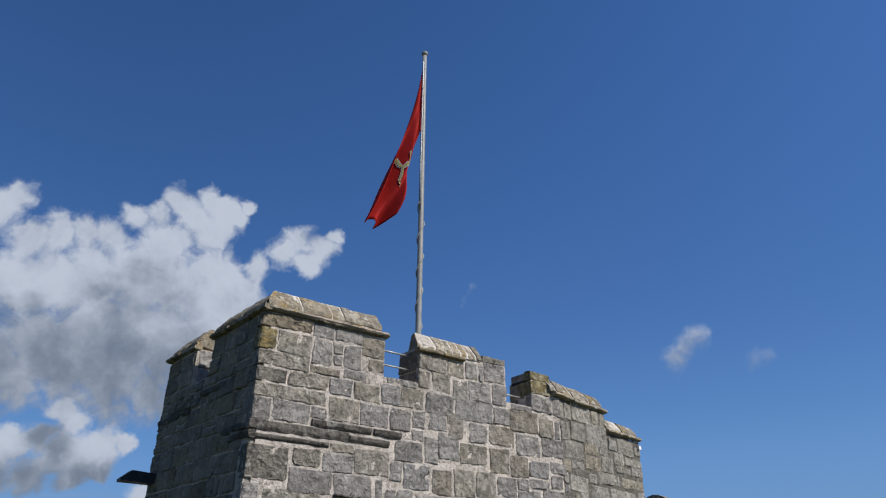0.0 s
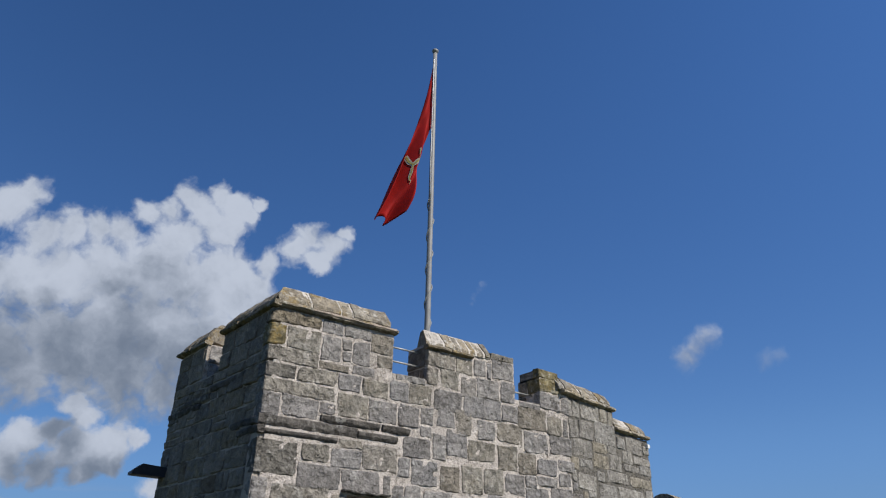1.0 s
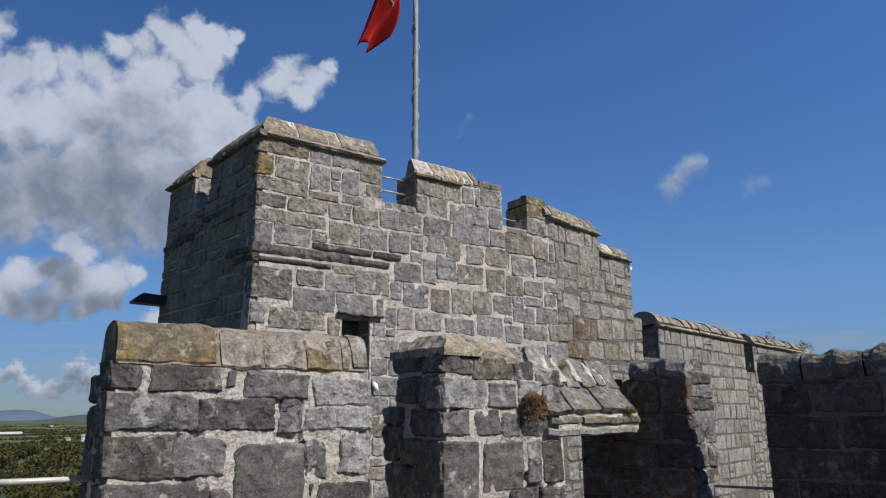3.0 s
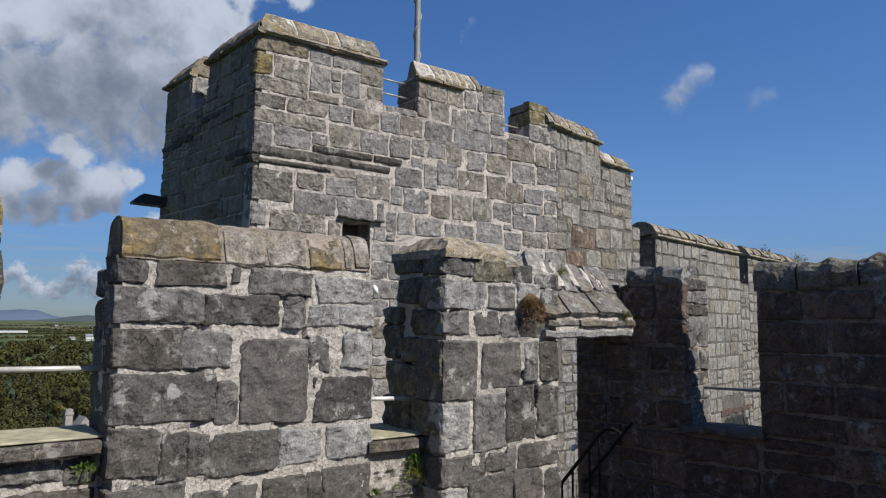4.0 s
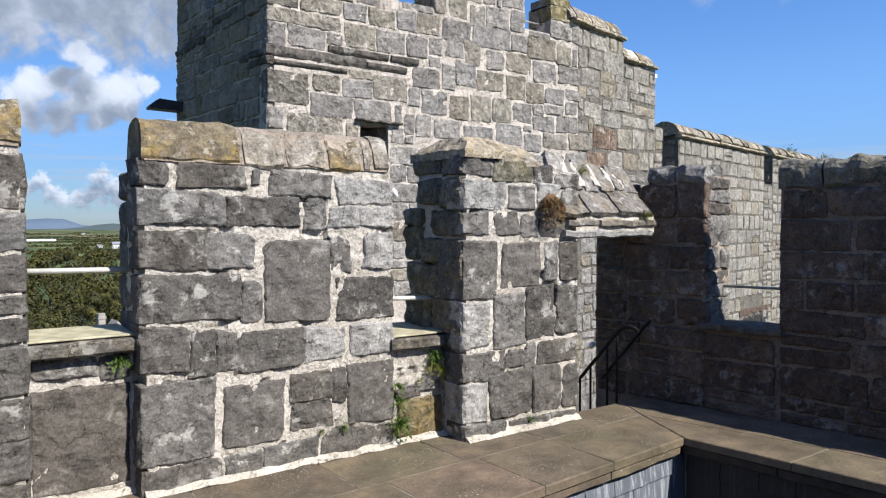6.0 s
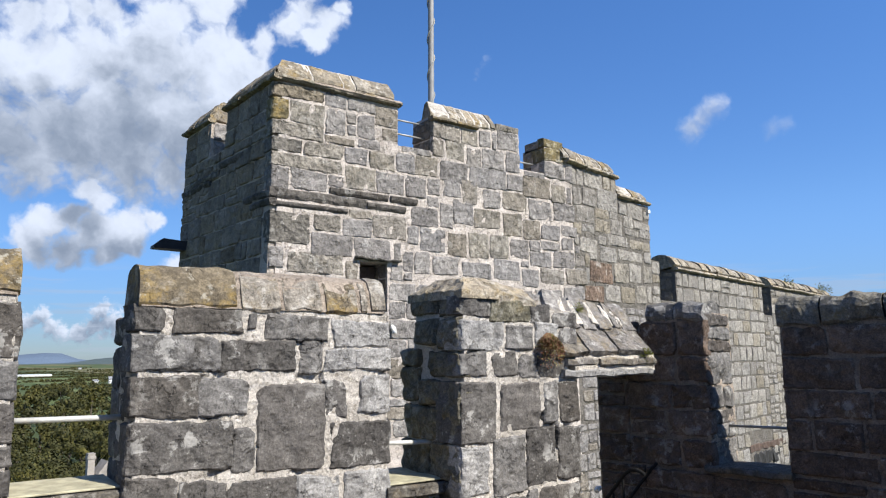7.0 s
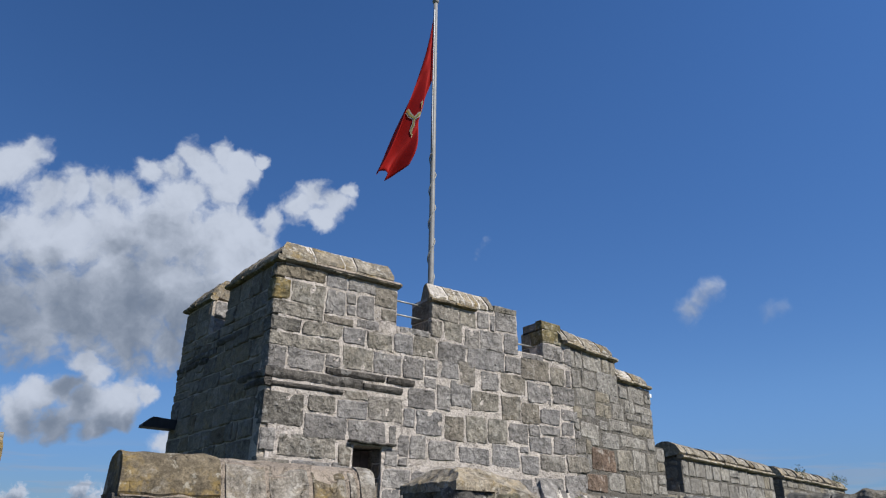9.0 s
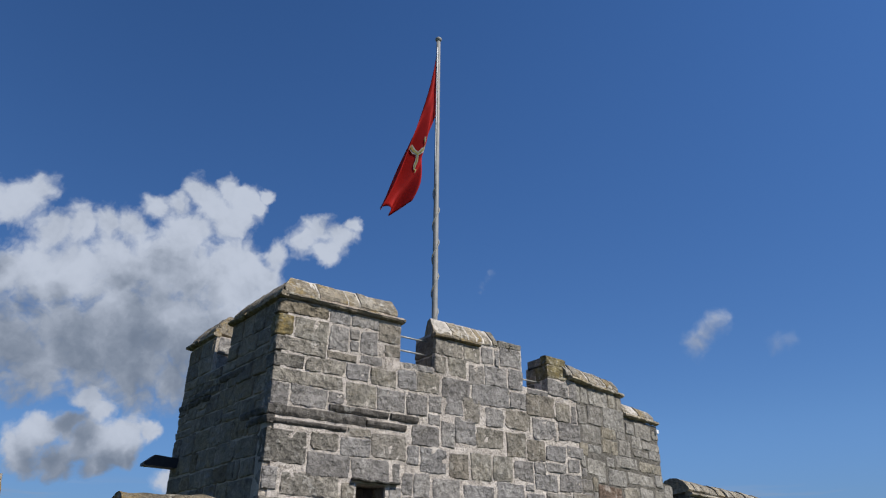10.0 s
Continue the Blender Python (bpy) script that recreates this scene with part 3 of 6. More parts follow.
def stone(shape, face, u0, u1, z0, z1, rng, proud=0.014, res=0.11, wrap_l=0.0, wrap_r=0.0, relief=0.018, jitter=0.016, wobble=0.014, facets=4):
    """One rubble block: a split front of a few flat breaks, its rim sunk into the mortar along a ragged line; a wrapped end turns the corner of the wall."""
    w, h = u1 - u0, z1 - z0
    small = min(w, h)
    j = min(jitter, 0.1 * small)
    off = [(rng.uniform(-j, j), rng.uniform(-j, j)) for _ in range(4)]
    inset = min(0.007, 0.08 * small)
    nu, nz = max(2, round(w / res)), max(2, round(h / res))
    ss = [0.0, inset / w, 2.4 * inset / w] + [k / nu for k in range(1, nu) if 3 * inset < w * k / nu < w - 3 * inset] + [1 - 2.4 * inset / w, 1 - inset / w, 1.0]
    ts = [0.0, inset / h, 2.4 * inset / h] + [k / nz for k in range(1, nz) if 3 * inset < h * k / nz < h - 3 * inset] + [1 - 2.4 * inset / h, 1 - inset / h, 1.0]
    tilt = (rng.uniform(-0.02, 0.02), rng.uniform(-0.02, 0.02))
    proud = proud + rng.uniform(-0.006, 0.008)
    seed = Vector((rng.uniform(0, 90), rng.uniform(0, 90), 0))
    wob_ = min(wobble, 0.09 * small)
    corner = [rng.choice((0.1, 0.2, 0.5, 1.6)) * min(0.016, 0.1 * small) for _ in range(4)]
    breaks = []
    for _ in range(facets):
        a = rng.uniform(0, 2 * math.pi)
        breaks.append((math.cos(a), math.sin(a), rng.uniform(0.08, 0.4) * small, rng.uniform(0.05, 0.22)))
    uc, zc = u0 + w * rng.uniform(0.35, 0.65), z0 + h * rng.uniform(0.35, 0.65)
    ns, nt = len(ss), len(ts)
    verts, faces = [], []
    for b, t in enumerate(ts):
        for a, s in enumerate(ss):
            du = (off[0][0] * (1 - s) + off[1][0] * s) * (1 - t) + (off[3][0] * (1 - s) + off[2][0] * s) * t
            dz = (off[0][1] * (1 - s) + off[1][1] * s) * (1 - t) + (off[3][1] * (1 - s) + off[2][1] * s) * t
            u, z = u0 + w * s + du, z0 + h * t + dz
            left, right = (9.0 if wrap_l else s * w), (9.0 if wrap_r else (1 - s) * w)
            near = min(left, right, t * h, (1 - t) * h)
            q = Vector((u * 9, z * 9, 0)) + seed
            fade = max(0.0, 1.0 - near / 0.05)
            if fade:
                for k, (du_, dz_) in enumerate(((left, t * h), (right, t * h), (right, (1 - t) * h), (left, (1 - t) * h))):
                    if du_ + dz_ < 2 * corner[k]:
                        push = (2 * corner[k] - du_ - dz_) * 0.5
                        u += push * (1 if k in (0, 3) else -1)
                        z += push * (1 if k < 2 else -1)
                held = 0.3 if (wrap_l and a < 3) or (wrap_r and a > ns - 4) else 1.0
                u += fade * wob_ * held * (0.8 * noise.noise(q) + 0.7 * noise.noise(q * 3.1) + 0.5 * noise.noise(q * 8.0))
                z += fade * wob_ * (0.8 * noise.noise(q + Vector((40, 7, 0))) + 0.7 * noise.noise(q * 3.1 + Vector((40, 7, 0))) + 0.5 * noise.noise(q * 8.0 + Vector((40, 7, 0))))
            if wrap_l and a == 0:
                u = u0 + 0.012 * noise.noise(q)
            if wrap_r and a == ns - 1:
                u = u1 + 0.012 * noise.noise(q)
            p = face.at(u, 0, z)
            body = proud + tilt[0] * (s - 0.5) + tilt[1] * (t - 0.5)
            for ca, sa, reach, fall in breaks:
                body = min(body, proud - ((u - uc) * ca + (z - zc) * sa - reach) * fall)
            body = max(body, 0.006) + relief * 1.5 * rubble(p + seed)
            e = min(1.0, near / 0.013) ** 0.5
            n = -0.014 + e * (body + 0.014)
            if near > 0.009:
                n = max(n, 0.004 + 0.004 * noise.noise(q * 2))
            if wrap_l:
                n -= max(0.0, 1 - s * w / 0.035) ** 2 * (0.014 + 0.03 * max(0.0, noise.noise(q * 1.3)))
            if wrap_r:
                n -= max(0.0, 1 - (1 - s) * w / 0.035) ** 2 * (0.014 + 0.03 * max(0.0, noise.noise(q * 1.3)))
            verts.append(face.at(u, n, z))
    for b in range(nt - 1):
        for a in range(ns - 1):
            i = b * ns + a
            faces.append((i, i + 1, i + ns + 1, i + ns))
    # the rim goes on into the wall
    for ring in ([a for a in range(ns)], [(nt - 1) * ns + a for a in range(ns - 1, -1, -1)], [] if wrap_l else [b * ns for b in range(nt - 1, -1, -1)], [] if wrap_r else [b * ns + ns - 1 for b in range(nt)]):
        k0 = len(verts)
        verts += [verts[i] - face.n * 0.05 for i in ring]
        faces += [(ring[k + 1], ring[k], k0 + k, k0 + k + 1) for k in range(len(ring) - 1)]
    for wrap, col, sign in ((wrap_l, 0, -1), (wrap_r, ns - 1, 1)):
        if not wrap:
            continue
        k0 = len(verts)
        cols = max(4, min(9, round(wrap / res)))
        for b in range(nt):
            base = verts[b * ns + col]
            for c in range(1, cols + 1):
                q = base - face.n * (wrap * c / cols)
                bulge = 0.02 * rubble(q + seed) + 0.004 if b not in (0, nt - 1) else -0.012
                verts.append(q + face.u * sign * (bulge if c < cols else -0.035))
        for b in range(nt - 1):
            chain = [[(b + e) * ns + col] + [k0 + (b + e) * cols + c for c in range(cols)] for e in (0, 1)]
            for c in range(cols):
                quad = (chain[0][c], chain[0][c + 1], chain[1][c + 1], chain[1][c])
                faces.append(quad if sign > 0 else tuple(reversed(quad)))
    shape.add(verts, faces)


def lay(parent, face, rects, material, seed, name="stone", swaps=(), gap=0.006, wrap=None, **kw):
    """Stones from (u0, u1, z0, z1); swaps: (u, z, material) for a block of another kind; wrap: (left u, right u) where ends turn the corner."""
    rng = random.Random(seed)
    for u0, u1, z0, z1 in rects:
        m = material
        for su, sz, other in swaps:
            if u0 <= su <= u1 and z0 <= sz <= z1:
                m = other
        s = Shape()
        wl_, wr_ = 0.0, 0.0
        if wrap and wrap[0] is not None and u0 < wrap[0] + 0.09:
            u0, wl_ = wrap[0], rng.choice((0.16, 0.24, 0.34))
        if wrap and wrap[1] is not None and u1 > wrap[1] - 0.09:
            u1, wr_ = wrap[1], rng.choice((0.16, 0.24, 0.34))
        stone(s, face, u0 - gap, u1 + gap, z0 - gap, z1 + gap, rng, wrap_l=wl_, wrap_r=wr_, **kw)
        s.object(name, m, parent)


def coursed(u0, u1, z0, z1, seed, high=(0.2, 0.32), wide=(0.26, 0.6), joint=0.022, split=0.16, holes=()):
    """Random coursed rubble as rectangles: courses of uneven height, some blocks halved, openings left free."""
    rng = random.Random(seed)
    out, z = [], z0
    while z < z1 - 0.06:
        h = min(rng.uniform(*high), z1 - z)
        if z1 - z - h < 0.1:
            h = z1 - z
        u = u0
        while u < u1 - 0.03:
            w = rng.uniform(*wide)
            if u1 - u - w < wide[0] * 0.6:
                w = u1 - u
            r = (u, u + w - joint, z, z + h - joint)
            if not any(r[0] < b and r[1] > a and r[2] < d and r[3] > c for a, b, c, d in holes):
                if rng.random() < split and h > 0.2:
                    m = z + h * rng.uniform(0.4, 0.6)
                    out += [(r[0], r[1], z, m - joint), (r[0], r[1], m, r[3])]
                elif rng.random() < split and w > 0.4:
                    m = u + w * rng.uniform(0.35, 0.65)
                    out += [(u, m - joint, z, r[3]), (m, r[1], z, r[3])]
                else:
                    out.append(r)
            u += w
        z += h
    return out


def mortar_panel(shape, face, u0, u1, z0, z1, deep0, deep1=None, step=0.07, amp=0.005, pits=0.0):
    """A piece of wall core with a trowelled front; deep0 and deep1: its thickness at foot and head; pits: how deep the mortar has fallen out in places."""
    deep1 = deep0 if deep1 is None else deep1
    nu, nz = max(1, round((u1 - u0) / step)), max(1, round((z1 - z0) / step))
    verts, faces = [], []
    for b in range(nz + 1):
        for a in range(nu + 1):
            u, z = u0 + (u1 - u0) * a / nu, z0 + (z1 - z0) * b / nz
            p = face.at(u, 0, z)
            lost = max(0.0, noise.noise(p * 3.1 + Vector((3, 0, 1))) + 0.45 * noise.noise(p * 13.0) - 0.42)
            verts.append(face.at(u, amp * 1.6 * (noise.noise(p * 5.0) + 0.5 * noise.noise(p * 14.0) + 0.4 * noise.noise(p * 34.0)) - min(0.035, pits * lost), z))
    row = nu + 1
    faces = [(b * row + a, b * row + a + 1, (b + 1) * row + a + 1, (b + 1) * row + a) for b in range(nz) for a in range(nu)]
    k = len(verts)
    for b in range(nz + 1):
        d = deep0 + (deep1 - deep0) * b / nz
        z = z0 + (z1 - z0) * b / nz
        verts += [face.at(u0, -d, z), face.at(u1, -d, z)]
    for b in range(nz):
        l0, l1 = b * row, (b + 1) * row
        faces.append((k + 2 * b, l0, l1, k + 2 * b + 2))
        faces.append((l0 + nu, k + 2 * b + 1, k + 2 * b + 3, l1 + nu))
        faces.append((k + 2 * b + 1, k + 2 * b, k + 2 * b + 2, k + 2 * b + 3))
    faces.append(tuple(range(nz * row, nz * row + row)) + (k + 2 * nz + 1, k + 2 * nz))
    faces.append(tuple(reversed(range(row))) + (k, k + 1))
    shape.add(verts, faces)


def run(shape, face, u0, u1, profile, rng, step=0.09, amp=0.008, skew=0.0, mitre=(0.0, 0.0)):
    """A stone of constant section (n, z), counter-clockwise seen along u, from u0 to u1, its faces worn uneven; mitre: how far each end draws in as the section goes back."""
    cuts = max(1, round((u1 - u0) / step))
    m = len(profile)
    verts = []
    for c in range(cuts + 1):
        for n, z in profile:
            a, b = u0 + mitre[0] * max(0.0, -n), u1 - mitre[1] * max(0.0, -n)
            u = a + (b - a) * c / cuts + skew * (z - profile[0][1])
            p = face.at(u, n, z)
            k = amp * (1.0 if 0 < c < cuts else 0.6)
            verts.append(p + Vector((noise.noise(p * 7), noise.noise(p * 7 + Vector((9, 0, 0))), noise.noise(p * 7 + Vector((0, 9, 0))))) * k * 1.8)
    faces = [(c * m + i, c * m + (i + 1) % m, (c + 1) * m + (i + 1) % m, (c + 1) * m + i) for c in range(cuts) for i in range(m)]
    faces += [tuple(reversed(range(m))), tuple(range(cuts * m, cuts * m + m))]
    faces = [tuple(reversed(f)) for f in faces]
    shape.add(verts, faces)


def bevel(profile, r):
    """Cuts the corners of a section."""
    out = []
    for i, p in enumerate(profile):
        a, b = profile[i - 1], profile[(i + 1) % len(profile)]
        for q in (a, b):
            d = math.hypot(q[0] - p[0], q[1] - p[1])
            k = min(r / d, 0.4)
            out.append((p[0] + (q[0] - p[0]) * k, p[1] + (q[1] - p[1]) * k))
    return out


def coping(parent, face, joints, profile, material, seed, name="coping_stone", gap=0.008, round_by=0.025, step=0.1, amp=0.01, lift=0.012, skew=0.0, bed=None, mitre=(0.0, 0.0)):
    """Coping stones between the joints; bed: the mortar that fills the joints, just within the section."""
    rng = random.Random(seed)
    if bed:
        cn, cz = sum(n for n, _ in profile) / len(profile), sum(z for _, z in profile) / len(profile)
        s = Shape()
        run(s, face, joints[0] + 0.03, joints[-1] - 0.03, [(n + (cn - n) * 0.04, z + (cz - z) * 0.04) for n, z in profile], rng, step, amp * 0.5, skew, mitre)
        s.object("joint_mortar", bed, parent)
    for k, (a, b) in enumerate(zip(joints, joints[1:])):
        s = Shape()
        dz, dn = rng.uniform(-lift, lift), rng.uniform(-lift, lift)
        run(s, face, a + gap, b - gap, bevel([(n + dn, z + dz) for n, z in profile], round_by), rng, step, amp, skew, (mitre[0] if k == 0 else 0.0, mitre[1] if k == len(joints) - 2 else 0.0))
        s.object(name, material[k % len(material)] if isinstance(material, list) else material, parent)


def slate_slab(shape, low_l, low_r, top_r, top_l, thick, rng, rough_by=0.012):
    """A rough flat slab between four corners, with broken edges."""
    quad = [Vector(p) for p in (low_l, low_r, top_r, top_l)]
    up = (quad[1] - quad[0]).cross(quad[3] - quad[0]).normalized()
    nu, nv = 7, 6
    seed = Vector((rng.uniform(0, 50), 0, 0))
    top, low = [], []
    for b in range(nv + 1):
        for a in range(nu + 1):
            s, t = a / nu, b / nv
            p = quad[0].lerp(quad[1], s).lerp(quad[3].lerp(quad[2], s), t)
            edge = a in (0, nu) or b in (0, nv)
            q = p * 9 + seed
            side = (quad[1] - quad[0]).normalized() * noise.noise(q) + (quad[3] - quad[0]).normalized() * noise.noise(q + Vector((0, 9, 0)))
            p = p + side * (rough_by * 1.3 if edge else 0)
            top.append(p + up * (rough_by * 1.2 * (noise.noise(q * 0.7) + 0.6 * noise.noise(q * 2)) - (0.006 if edge else 0)))
            low.append(p - up * thick * (1 + 0.25 * noise.noise(q)))
    row, n = nu + 1, len(top)
    faces = [(b * row + a, b * row + a + 1, (b + 1) * row + a + 1, (b + 1) * row + a) for b in range(nv) for a in range(nu)]
    faces += [tuple(n + i for i in reversed(f)) for f in faces]
    ring = list(range(row)) + [b * row + nu for b in range(1, nv + 1)] + [nv * row + a for a in range(nu - 1, -1, -1)] + [b * row for b in range(nv - 1, 0, -1)]
    faces += [(ring[k], n + ring[k], n + ring[(k + 1) % len(ring)], ring[(k + 1) % len(ring)]) for k in range(len(ring))]
    shape.add(top + low, faces)


def steps(a, b, wide, seed):
    rng = random.Random(seed)
    out = [a]
    while b - out[-1] > wide[1] * 1.3:
        out.append(out[-1] + rng.uniform(*wide))
    return out + [b]


def slab(parent, corners, top, thick, material, seed, name="paving_slab", edge=0.007):
    """A paving stone on four corners, with worn edges and a slightly uneven top."""
    rng = random.Random(seed)
    mid = Vector((sum(c[0] for c in corners) / 4, sum(c[1] for c in corners) / 4))
    low, rim, inner = [], [], []
    for c in corners:
        v = Vector(c)
        out_ = (mid - v)
        k = v + out_ * (0.0025 / max(out_.length, 0.01))
        dz = rng.uniform(-0.004, 0.003)
        low.append((k.x, k.y, top - thick))
        rim.append((k.x, k.y, top - edge + dz))
        q = v + out_ * ((edge + 0.006) / max(out_.length, 0.01))
        inner.append((q.x, q.y, top + dz))
    s = Shape()
    s.add(low + rim + inner, [(3, 2, 1, 0)] + [(i, (i + 1) % 4, 4 + (i + 1) % 4, 4 + i) for i in range(4)]
          + [(4 + i, 4 + (i + 1) % 4, 8 + (i + 1) % 4, 8 + i) for i in range(4)] + [(8, 9, 10, 11)])
    return s.object(name, material, parent)


def sprig(name, spot, size, count, material, label, seed, droop=0.0, flat=1.0, leaf=1.0, out_way=(0, -1, 0)):
    """A tuft of small curled leaves on stems, rooted at the spot."""
    rng = random.Random(seed)
    s = Shape()
    o = Vector(out_way)
    for _ in range(count):
        d = Vector((rng.gauss(0, 1), rng.gauss(0, 1) * flat, rng.gauss(0.5, 0.9))) + o * 0.6
        d.normalize()
        r = size * rng.random() ** 0.6
        p = Vector(spot) + d * r - Vector((0, 0, droop * r * r / size))
        a = d.cross(Vector((rng.gauss(0, 1), rng.gauss(0, 1), rng.gauss(0, 1)))).normalized()
        b = d.cross(a)
        l = leaf * size * rng.uniform(0.09, 0.2)
        wv = l * rng.uniform(0.3, 0.5)
        s.add([p - d * l * 0.5, p + a * wv, p + d * l + b * wv * 0.6, p - a * wv], [(0, 1, 2, 3)])
        if name == "fern":
            root = Vector(spot) - o * 0.02
            s.add([root, root + a * 0.002, p + a * 0.0015, p - a * 0.0005], [(0, 1, 2, 3)])
    for _ in range(max(4, count // 14)):
        d = Vector((rng.gauss(0, 0.7), rng.gauss(0, 0.7) * flat, rng.gauss(0.5, 0.6))) + o * 0.6
        d.normalize()
        s.tube([Vector(spot) - o * 0.03, Vector(spot) + d * size * 0.45, Vector(spot) + d * size * 0.8 - Vector((0, 0, droop * size * 0.6))], 0.0025, 4)
    return tagged(s.object(name, material), label, "plant", kind="stuff" if name in ("moss", "grass_tuft") else "")


# ---- ground and distance ----
def ground_material():
    n = Nodes("fields")
    wob_ = n.scaled((1.0, 0.35, 1.0))
    cell = n.cells(0.0065, wob_)
    c = n.colours(cell, [(0.0, (0.03, 0.042, 0.016)), (0.35, (0.065, 0.092, 0.027)), (0.6, (0.095, 0.115, 0.038)), (0.8, (0.14, 0.125, 0.062)), (1.0, (0.036, 0.048, 0.02))])
    c = n.mix(1.0, c, n.colours(n.noise(0.02, 6), [(0.3, (0.75, 0.75, 0.75)), (0.7, (1.2, 1.2, 1.2))]), "MULTIPLY")
    return n.end(c, 0.95, n.bump(n.noise(0.5, 5), 0.3, 0.3))


GROUND = -24.0
g = Shape()
rings = [0, 60, 140, 300, 600, 1000, 1600, 2400, 3300, 4300]
spokes = 72
gv, gf = [(0, 0, GROUND)], []
for r in rings[1:]:
    for k in range(spokes):
        a = 2 * math.pi * k / spokes
        x, y = r * math.sin(a), r * math.cos(a)
        up = 3.5 * noise.noise(Vector((x, y, 0)) * 0.0016) * min(1, max(0, (r - 500) / 900)) + max(0, (r - 1500) / 2800) * 19
        gv.append((x, y, GROUND + up))
gf += [(0, 1 + (k + 1) % spokes, 1 + k) for k in range(spokes)]
for i in range(len(rings) - 2):
    for k in range(spokes):
        a, b = 1 + i * spokes + k, 1 + i * spokes + (k + 1) % spokes
        gf.append((a, b, b + spokes, a + spokes))
g.add(gv, gf)
tagged(g.object("ground", ground_material(), smooth=True), "green and tan patchwork of distant farm fields", "ground", kind="structure")

# the ridge's blue is distance haze put into its base colour
hill_mat = plain_stone("hazed_moorland", (0.115, 0.16, 0.22))
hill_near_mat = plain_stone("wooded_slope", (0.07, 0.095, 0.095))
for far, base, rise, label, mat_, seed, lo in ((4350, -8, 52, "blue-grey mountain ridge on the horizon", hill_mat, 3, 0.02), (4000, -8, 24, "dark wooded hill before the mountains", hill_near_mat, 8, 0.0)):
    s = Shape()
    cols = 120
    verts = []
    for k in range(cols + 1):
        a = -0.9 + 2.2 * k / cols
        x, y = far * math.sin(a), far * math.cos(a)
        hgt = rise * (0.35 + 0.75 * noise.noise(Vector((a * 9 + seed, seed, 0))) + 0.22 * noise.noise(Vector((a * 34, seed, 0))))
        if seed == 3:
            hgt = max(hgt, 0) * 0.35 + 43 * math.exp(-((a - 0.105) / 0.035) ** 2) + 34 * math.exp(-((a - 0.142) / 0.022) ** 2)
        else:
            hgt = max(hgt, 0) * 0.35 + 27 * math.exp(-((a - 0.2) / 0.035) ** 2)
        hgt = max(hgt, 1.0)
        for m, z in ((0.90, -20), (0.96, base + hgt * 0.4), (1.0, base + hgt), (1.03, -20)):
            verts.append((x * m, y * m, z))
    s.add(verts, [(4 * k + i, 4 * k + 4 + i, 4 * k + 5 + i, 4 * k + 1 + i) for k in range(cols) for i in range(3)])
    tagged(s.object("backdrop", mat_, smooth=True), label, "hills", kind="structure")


def crown(shape, x, y, top, wide, high, rng, leaves, size):
    """A broad-leaved crown: lumps of foliage, each a cloud of small leaf sprays."""
    lumps = []
    for _ in range(15):
        a, e = rng.uniform(0, 2 * math.pi), rng.uniform(0.0, 1.0)
        r_ = math.sqrt(1 - e * e)
        lumps.append((Vector((x + wide * 0.5 * r_ * math.cos(a), y + wide * 0.5 * r_ * math.sin(a), top - high * 0.5 * (1 - e) - wide * 0.14)), wide * rng.uniform(0.1, 0.22)))
    for _ in range(leaves):
        c, r = rng.choice(lumps)
        d = Vector((rng.gauss(0, 1), rng.gauss(0, 1), rng.gauss(0.35, 0.8))).normalized()
        p = c + d * r * rng.uniform(0.75, 1.08)
        a = d.cross(Vector((rng.gauss(0, 1), rng.gauss(0, 1), rng.gauss(0, 1)))).normalized()
        b = (d.cross(a) + d * rng.uniform(-0.4, 0.4)).normalized()
        l = size * rng.uniform(0.6, 1.3)
        shape.add([p - a * l, p - b * l * 0.7, p + a * l + d * l * 0.3, p + b * l * 0.7], [(0, 1, 2, 3)])


rng = random.Random(5)
woods, trunks = Shape(), Shape()
spots = []
for row, (y0, count, leaves, size) in enumerate(((46, 6, 9000, 0.105), (56, 7, 8000, 0.12), (68, 8, 6000, 0.14), (84, 9, 4300, 0.17), (104, 10, 3300, 0.2), (130, 11, 2400, 0.25), (165, 12, 1700, 0.3), (210, 13, 1100, 0.35), (270, 14, 800, 0.45), (340, 15, 600, 0.56), (430, 15, 450, 0.7), (530, 15, 360, 0.85), (660, 13, 320, 1.0), (790, 9, 320, 1.1))):
    for k in range(count):
        y = y0 * rng.uniform(0.93, 1.07)
        x = y * (-0.06 + 0.42 * (k + rng.uniform(0.1, 0.9)) / count)
        wide = rng.uniform(6.5, 9.5) * (1 + y / 900)
        top = -10.5 + rng.gauss(0, 1.1) - max(0, (y - 260)) * 0.012 - max(0, 70 - y) * 0.05
        crown(woods, x, y, top, wide, 9.0, rng, leaves, size)
        trunks.tube([(x, y, GROUND - 0.5), (x + rng.gauss(0, 0.2), y, top - 7), (x + rng.gauss(0, 0.5), y, top - 3)], [0.4, 0.28, 0.12], 6)
tagged(woods.object("woodland", wood_leaf), "dense dark green summer woodland canopy below the castle", "trees", kind="stuff")
tagged(trunks.object("woodland_trunks", simple_material("bark", (0.09, 0.075, 0.06), 0.9)), "brown trunks under the woodland canopy", "trees", kind="stuff")
hedge, rng = Shape(), random.Random(9)
